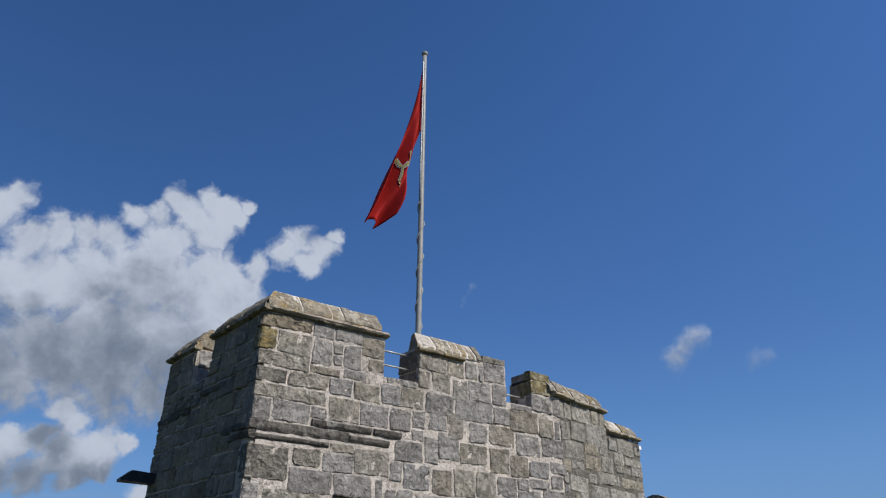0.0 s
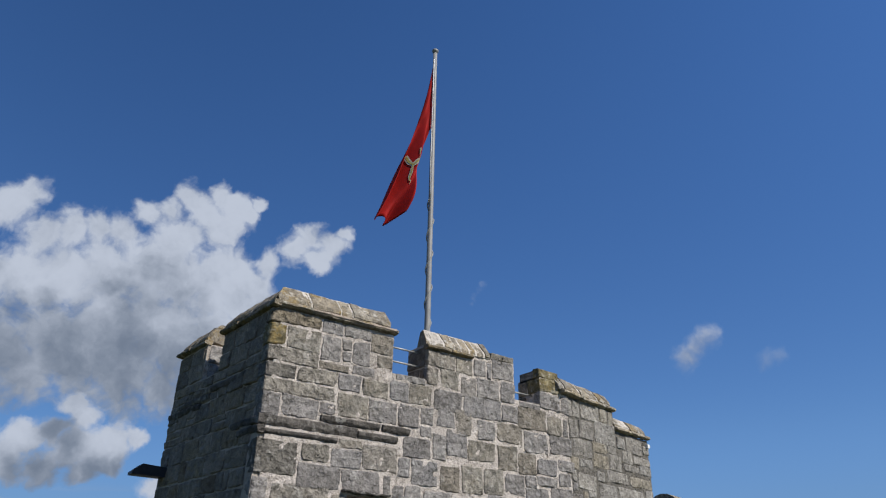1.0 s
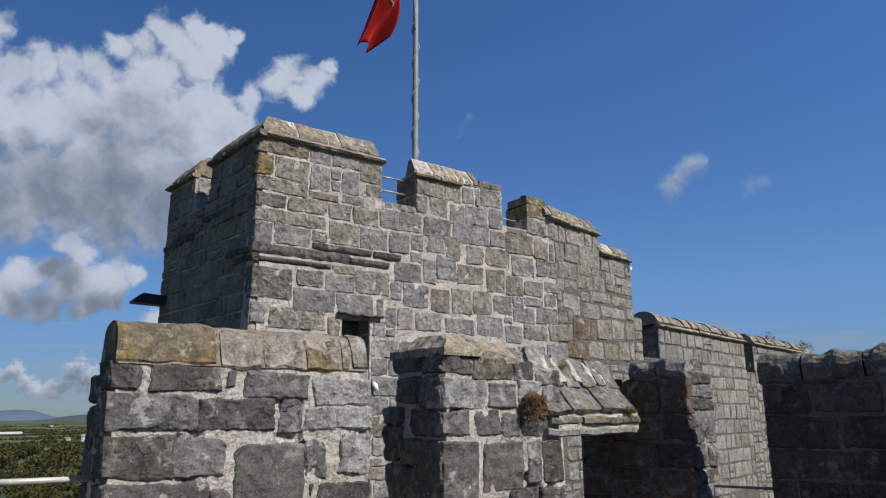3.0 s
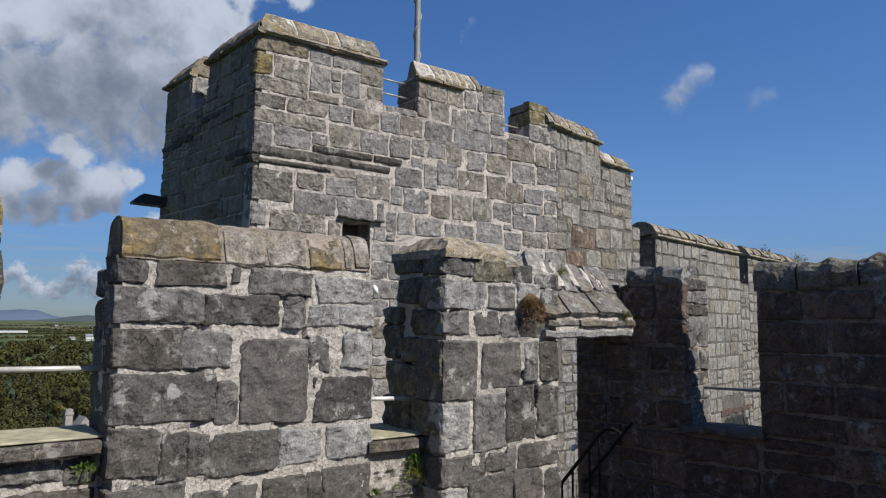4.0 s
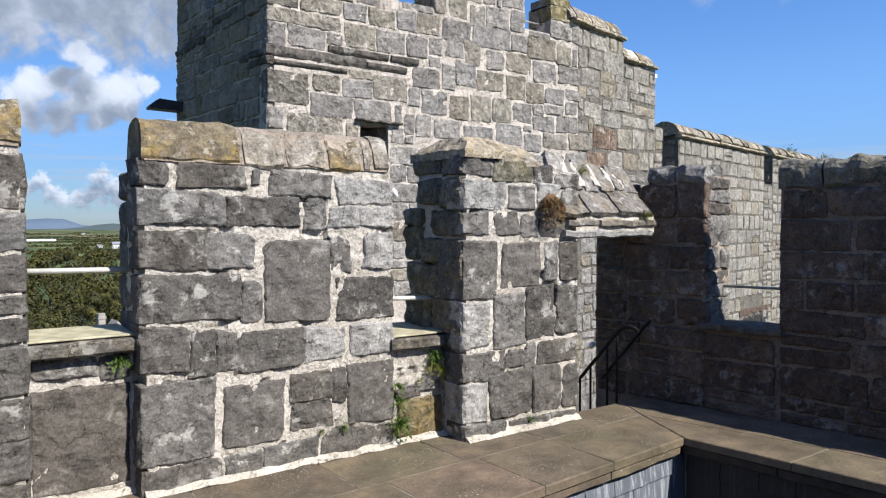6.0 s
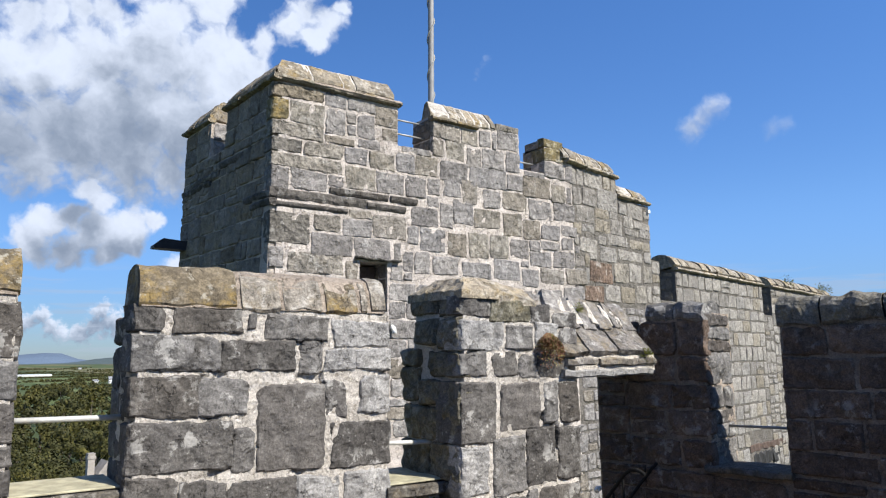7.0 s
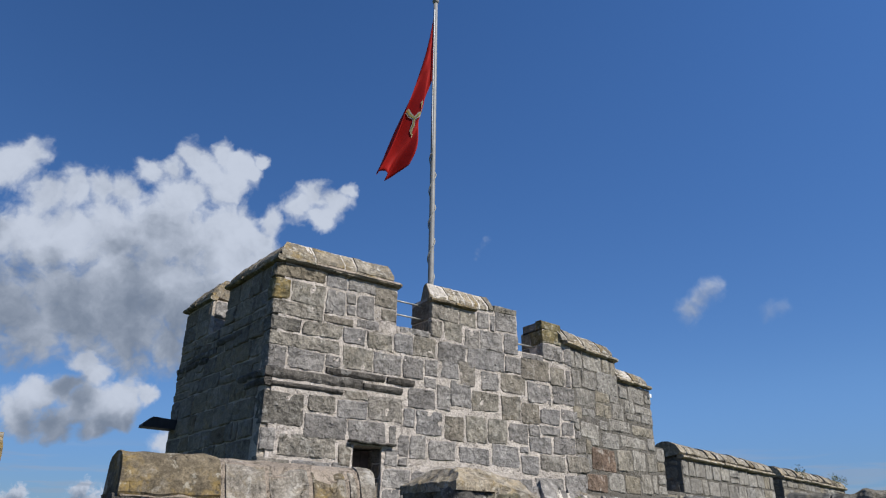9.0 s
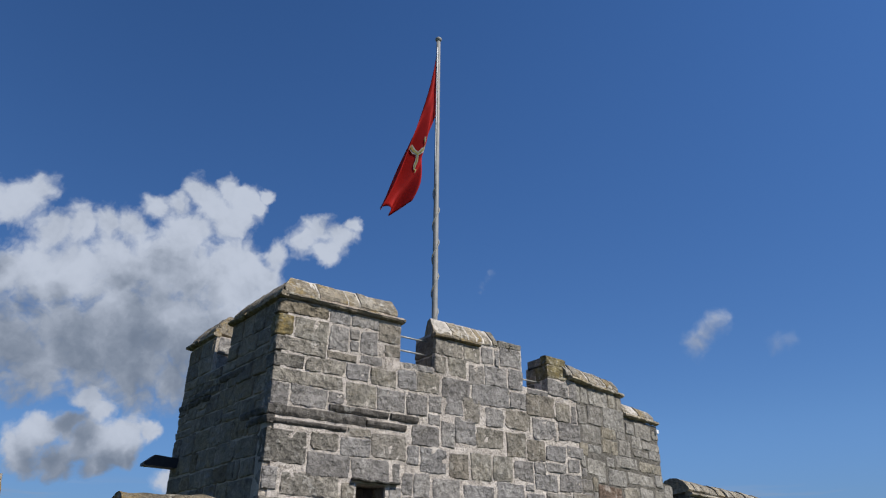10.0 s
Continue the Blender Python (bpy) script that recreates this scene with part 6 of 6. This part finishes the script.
coping(wall_l, left, [-5.8, -5.2, -4.6, -4.1], dripl, coping_stone_mat, 96, name="drip_stone", step=0.06)
coping(wall_l, left, [-5.74, -5.3, -4.9, -4.2], slopel, coping_stone_mat, 97, mitre=(0.3, 1.0), step=0.06)
coping(wall_l, left, [-7.42, -6.9, -6.33], dripl, coping_stone_mat, 98, name="drip_stone", step=0.06)
coping(wall_l, left, [-7.36, -7.0, -6.7, -6.38], slopel, coping_stone_mat, 99, mitre=(0.5, 0.3), step=0.06)
for u0, u1, z0 in ((-5.0, -4.16, 3.79), (-4.75, -4.16, 3.67), (-7.36, -6.2, 4.30), (-7.0, -5.9, 4.40), (-5.9, -5.1, 4.5)):
    s = Shape()
    run(s, left, u0, u1, bevel([(-0.05, z0), (0.03, z0 + 0.01), (0.05, z0 + 0.07), (0.035, z0 + 0.10), (-0.05, z0 + 0.10)], 0.01), rng, 0.06, 0.012)
    s.object("string_course", band_stone, wall_l, "dark weathered string course slab")
# tower roof and water spout
s = Shape()
s.box(2.9, 8.1, 4.7, 7.2, 4.05, 4.2)
s.object("roof_deck", lead, tower)
s = Shape()
s.add([(2.42, 7.06, 3.42), (2.42, 7.29, 3.42), (1.83, 7.29, 3.43), (1.83, 7.06, 3.43), (2.42, 7.06, 3.56), (2.42, 7.29, 3.56), (1.97, 7.29, 3.59), (1.97, 7.06, 3.59), (1.83, 7.29, 3.47), (1.83, 7.06, 3.47)],
      [(0, 1, 2, 3), (4, 7, 6, 5), (0, 3, 9, 7, 4), (1, 5, 6, 8, 2), (3, 2, 8, 9), (9, 8, 6, 7), (0, 4, 5, 1)])
tagged(s.object("water_spout", dark_wood), "black tarred timber water spout jutting from the tower", "spout")
for z in (5.06, 5.28):
    bar("crenel_bar", [(4.44, 4.42, z), (5.2, 4.42, z)], 0.014, dull_steel, "thin steel bar across a tower crenel", "tower bars")
bar("crenel_bar", [(6.85, 4.42, 5.0), (7.55, 4.42, 5.0)], 0.014, dull_steel, "thin steel bar across a tower crenel", "tower bars")
bar("crenel_bar", [(2.62, 5.74, 5.26), (2.62, 6.38, 4.93)], 0.014, dull_steel, "thin steel bar across a tower crenel", "tower bars")

# lower stepped part of the tower, turned a little, with dark joints
core = Shape()
mortar_panel(core, side, 0.0, 1.56, -1.9, 5.06, 0.6, step=0.05)
mortar_panel(core, side, 1.56, 2.87, -1.0, 4.72, 0.6, step=0.05)
mortar_panel(core, side, 2.87, 3.21, -1.0, 3.62, 0.6, step=0.05)
wall_s = core.object("stepped_wall", dark_mortar, tower, "pale squared rubble with dark joints, stepping down")
reds = ((0.9, 3.2, rust_stone), (0.6, 2.8, rust_stone), (2.6, 3.3, brown_block))
lay(wall_s, side, [(max(a, 0.0), b, c, d) for a, b, c, d in SIDE_0], step_stone, 101, gap=0.006, wrap=(None, 2.89), relief=0.01, res=0.04, swaps=reds)
lay(wall_s, side, SIDE_1 + STRIP_0 + SIDE_FILL, step_stone, 102, gap=0.006, relief=0.01, res=0.04, swaps=reds)
lay(wall_s, side, coursed(0.1, 3.2, 0.6, 2.62, 103, (0.2, 0.32), (0.26, 0.5), 0.035) + coursed(-0.1, 1.2, -1.7, 0.58, 170, (0.24, 0.36), (0.26, 0.5), 0.035), tower_stone, 104, res=0.07)
lay(wall_s, side, [(0.0, 0.28, 2.66, 2.9), (0.0, 0.28, 2.95, 3.2), (0.0, 0.3, 3.24, 3.44), (0.0, 0.16, 3.47, 3.6)], tower_stone, 105, res=0.05)
lay(wall_f, front, [(7.96, 8.13, 4.72, 5.02)], tower_stone, 171, res=0.05)
drip3 = [(n, z - 0.32) for n, z in drip]
coping(wall_s, side, [-0.2, 0.4, 0.95, 1.62], drip3, coping_pale_mat, 106, name="drip_stone")
coping(wall_s, side, [-0.3, -0.1, 0.16, 0.42, 0.72, 1.02, 1.3, 1.5], [(0.03, 5.14), (0.015, 5.22), (-0.1, 5.38), (-0.34, 5.41), (-0.5, 5.2), (-0.5, 5.12)], [coping_grey_mat, coping_grey_mat, coping_stone_mat], 107, skew=-0.15, gap=0.02, round_by=0.025, lift=0.015, bed=lime_mortar)
coping(wall_s, side, [1.56, 2.1, 2.9], [(n, z - 0.66) for n, z in drip], coping_pale_mat, 108, name="drip_stone")
coping(wall_s, side, [1.56, 1.85, 2.15, 2.45, 2.8], [(0.03, 4.8), (0.015, 4.87), (-0.1, 5.01), (-0.34, 5.03), (-0.5, 4.85), (-0.5, 4.78)], [coping_grey_mat, coping_pale_mat, coping_stone_mat], 109, skew=-0.15, gap=0.02, round_by=0.025, lift=0.015, bed=lime_mortar)

# ---- far curtain wall beyond the tower ----
core = Shape()
mortar_panel(core, side, 3.21, 3.98, -3.0, 2.82, 0.6, step=0.15)
for u0, u1 in ((3.98, 9.24), (9.92, 15.6)):
    mortar_panel(core, side, u0, u1, -3.0, 3.53, 0.65, step=0.15)
mortar_panel(core, side, 9.24, 9.92, -3.0, 2.74, 0.6, step=0.15)
for u0, u1, z0, z1 in ((3.21, 15.6, GROUND, -3.0),):
    a_, b_, c_, d_ = side.at(u0, 0, 0), side.at(u1, 0, 0), side.at(u1, -0.65, 0), side.at(u0, -0.65, 0)
    core.hexa([(p.x, p.y, z0) for p in (a_, b_, c_, d_)], [(p.x, p.y, z1) for p in (a_, b_, c_, d_)])
wall_far = tagged(core.object("wall_far", dark_mortar), "long pale rubble curtain wall with dark joints and coped merlons", "wall", kind="structure")
frng = random.Random(110)
stuff = Shape()
rects = coursed(3.99, 9.23, -2.0, 3.5, 111, (0.26, 0.4), (0.3, 0.62), 0.034, 0.03, holes=((7.75, 9.3, -1.05, -0.5),))
rects += coursed(9.94, 15.5, 2.0, 3.5, 112, (0.2, 0.32), (0.26, 0.5), 0.04) + coursed(9.94, 11.5, -2.0, 2.0, 119, (0.2, 0.32), (0.26, 0.5), 0.04) + coursed(3.2, 3.97, 0.5, 2.8, 113, (0.22, 0.32), (0.26, 0.5), 0.04) + coursed(9.24, 9.92, -2.0, 2.72, 114, (0.22, 0.32), (0.26, 0.5), 0.04)
for r in rects:
    stone(stuff, side, *r, frng, res=0.1, relief=0.014)
tagged(stuff.object("wall_stones", far_stone, wall_far), kind="stuff")
for u in (3.99, 9.93):
    lay(wall_far, Face(*(side.at(u, 0, 0).to_2d()), -78.5), coursed(-0.6, -0.05, 2.8, 3.5, 115, (0.22, 0.3), (0.28, 0.5), 0.03), tower_shade_stone, 116)
for u0, u1, seed in ((3.93, 9.28, 117), (9.88, 15.6, 118)):
    coping(wall_far, side, steps(u0, u1, (0.6, 1.0), seed), [(-0.05, 3.5), (0.08, 3.51), (0.11, 3.545), (0.06, 3.58), (-0.05, 3.59)], coping_pale_mat, seed, name="drip_stone", gap=0.015)
    coping(wall_far, side, steps(u0 - 0.05, u1, (0.28, 0.44), seed + 5), [(0.05, 3.58), (0.03, 3.68), (-0.12, 3.83), (-0.4, 3.86), (-0.62, 3.66), (-0.62, 3.5)], [coping_pale_mat, coping_grey_mat, coping_stone_mat, coping_grey_mat], seed + 9, skew=-0.1, gap=0.03, round_by=0.07, lift=0.025)
s = Shape()
run(s, side, 7.55, 10.1, bevel([(0.03, -0.66), (0.03, -0.5), (-0.3, -0.5), (-0.3, -0.66)], 0.01), rng, 0.1, 0.02)
s.object("hole_lintel", timber, wall_far, "reddish timber lintel over a broken hole")
# a raised black plug paints the hole's darkness; the wall behind is solid
s = Shape()
run(s, side, 7.8, 9.6, bevel([(0.03, -1.1), (0.03, -0.67), (-0.2, -0.67), (-0.2, -1.1)], 0.08), rng, 0.07, 0.05)
s.object("hole_shadow", hole_black_mat, wall_far, "black plug painted in for the hole's darkness")

# ---- flagstaff ----
staff = thing("flagpole", "tall grey metal flagpole with rope wound round it", "flagpole")
FOOT, HEAD = Vector((6.352, 6.0, 4.2)), Vector((6.412, 6.0, 13.16))
s = Shape()
s.tube([FOOT + (HEAD - FOOT) * k / 12 for k in range(13)], [0.062 - 0.016 * k / 12 for k in range(13)], 16)
s.object("pole", mast_mat, staff, smooth=True)
s = Shape()
s.tube([HEAD - Vector((0, 0, 0.02)), HEAD + Vector((0, 0, 0.03)), HEAD + Vector((0, 0, 0.06)), HEAD + Vector((0, 0, 0.10))], [0.05, 0.075, 0.075, 0.03], 14)
s.object("truck", mast_mat, staff, smooth=True)
s = Shape()
coil = []
for k in range(161):
    q = FOOT + (HEAD - FOOT) * (0.2 + 0.36 * k / 160)
    a = 2 * math.pi * 4.4 * k / 160 + 1.0
    coil.append(q + Vector((math.cos(a), math.sin(a), 0)) * 0.068)
s.tube(coil, 0.011, 6)
s.object("halyard", rope_mat, staff, smooth=True)
s = Shape()
s.tube([HEAD + Vector((-0.06, -0.05, -0.25)), HEAD + Vector((-0.085, -0.06, -1.8)), HEAD + Vector((-0.10, -0.06, -3.0)), HEAD + Vector((-0.07, -0.05, -4.1))], 0.009, 6)
s.object("cord", white_cord, staff, smooth=True)

# the flag hangs from the staff and blows out to one side in long folds
flag = thing("flag", "red cloth flag with a pale badge hanging from the pole", "flag")
cloth = Shape()
NU, NV = 36, 26
hoist_top, hoist_low = HEAD + Vector((-0.07, -0.02, -0.45)), HEAD + Vector((-0.09, -0.02, -2.15))


def cloth_point(a, b):
    """a: from hoist to fly, b: from the upper to the lower edge."""
    top = hoist_top + Vector((-0.98, 0.74, -4.05)) * a + Vector((0.16, -0.12, 0.0)) * math.sin(math.pi * a)
    low_ = hoist_low + Vector((-0.42, 0.32, -2.15)) * a + Vector((-0.02, 0.0, -0.1)) * math.sin(math.pi * a * 0.9)
    p = top.lerp(low_, b)
    fold = math.sin(b * 11.0 + a * 3.0) * 0.11 * a + math.sin(b * 5.0 - a * 6.0 + 1.0) * 0.16 * a
    return p + Vector((0.35 * fold * (1 - a * 0.4), -fold, 0.10 * math.sin(b * 7) * a))


cloth.add([cloth_point(i / NU, k / NV) for i in range(NU + 1) for k in range(NV + 1)], [(i * (NV + 1) + k, (i + 1) * (NV + 1) + k, (i + 1) * (NV + 1) + k + 1, i * (NV + 1) + k + 1) for i in range(NU) for k in range(NV)])
ob = cloth.object("cloth", flag_red, flag, smooth=True)
thick = ob.modifiers.new("thick", "SOLIDIFY")
thick.thickness = 0.006
# badge: three bent strokes about one centre
for nm, mat_, wide, off in (("badge", flag_badge, 0.05, 0.012), ("badge_trim", flag_gold, 0.02, 0.017)):
    for turn in (20, 140, 260):
        s, vs = Shape(), []
        way = [(0.0, 0.0), (0.5, 0.06), (0.95, 0.0), (1.15, 0.28), (1.05, 0.62), (1.35, 0.78)]
        for k, (r, q) in enumerate(way):
            c_, s_ = math.cos(radians(turn)), math.sin(radians(turn))
            for e in (-1, 1):
                x, y = r * 0.125, q * 0.125 + e * wide * (0.6 if k in (0, len(way) - 1) else 1.0) * 0.5
                vs.append(cloth_point(0.57 + (x * c_ - y * s_) * 0.75, 0.5 + (x * s_ + y * c_) * 1.6) + Vector((-0.5 * off, -off, 0)))
        s.add(vs, [(2 * k, 2 * k + 1, 2 * k + 3, 2 * k + 2) for k in range(len(way) - 1)])
        s.object(nm, mat_, flag, "pale bent stroke of the badge")

# ---- small fittings ----
fit = thing("wall_lamp", "small white lamp fixed to the tower wall", "lamp")
s = Shape()
s.tube([(4.36, 4.16, 2.13), (4.36, 4.11, 2.10), (4.36, 4.09, 2.03)], [0.03, 0.036, 0.034], 12)
s.object("housing", white_plastic, fit, smooth=True)
s = Shape()
s.box(4.33, 4.39, 4.14, 4.2, 2.09, 2.17)
s.object("bracket", dull_steel, fit)
fit = thing("wall_lamp", "small white lamp fixed to the tower corner", "lamp")
s = Shape()
c_ = side.at(2.78, 0.03, 4.6)
s.box(c_.x - 0.03, c_.x + 0.03, c_.y - 0.05, c_.y + 0.02, c_.z - 0.035, c_.z + 0.035)
s.object("housing", white_plastic, fit)
fit = thing("wall_lamp", "small white lamp on the jamb of the stair", "lamp")
s = Shape()
s.tube([(4.44, 0.48, 0.42), (4.39, 0.47, 0.42), (4.37, 0.46, 0.40)], [0.025, 0.028, 0.025], 10)
s.object("housing", white_plastic, fit, smooth=True)

# ---- plants in the joints ----
sprig("heather", (3.06, -0.29, 1.82), 0.13, 2600, heather_mat, "dry reddish heather tuft rooted in the wall joint", 120, droop=0.85, flat=0.4, leaf=0.6)
sprig("moss", (2.12, 0.0, 0.55), 0.10, 260, moss_mat, "yellow-green moss on the wall below the sill", 151, droop=0.9)
sprig("moss", (1.98, 0.0, 0.44), 0.04, 90, moss_mat, "small yellow-green moss cushion in the crenel", 152)
sprig("fern", (2.12, 0.0, 0.64), 0.08, 200, fern_green, "small bright green fern growing below the sill", 121, droop=0.8)
sprig("fern", (1.765, -0.03, 0.44), 0.06, 110, fern_green, "green fern in the corner of the merlon", 153, droop=0.7)
sprig("fern", (1.78, -0.03, 0.16), 0.11, 180, fern_green, "green fern at the foot of the merlon", 122, droop=0.4)
sprig("fern", (1.78, -0.03, 0.32), 0.08, 110, fern_green, "green fern at the foot of the merlon", 123, droop=0.4)
sprig("fern", (1.32, -0.03, 0.20), 0.05, 70, fern_green, "tiny green fern in a wall joint", 124)
sprig("fern", (1.15, -0.03, 0.20), 0.03, 50, fern_green, "tiny green fern in a wall joint", 125)
sprig("fern", (-0.10, 0.14, 0.80), 0.09, 120, fern_green, "small fern below the slate sill", 126, droop=0.6)
sprig("fern", (2.86, -0.28, 0.06), 0.05, 60, fern_green, "tiny green fern at the wall foot", 127)
sprig("moss", (4.22, -0.33, 1.70), 0.07, 160, moss_mat, "yellow-green moss cushion on the hood", 128)
sprig("moss", (3.72, 0.0, 2.10), 0.06, 120, moss_mat, "yellow-green moss cushion on the hood", 129)
for u in (11.3, 14.6, 15.2):
    sprig("grass_tuft", side.at(u, 0.0, 3.74), 0.22, 90, moss_mat, "grass tuft growing on the far coping", 130 + int(u))
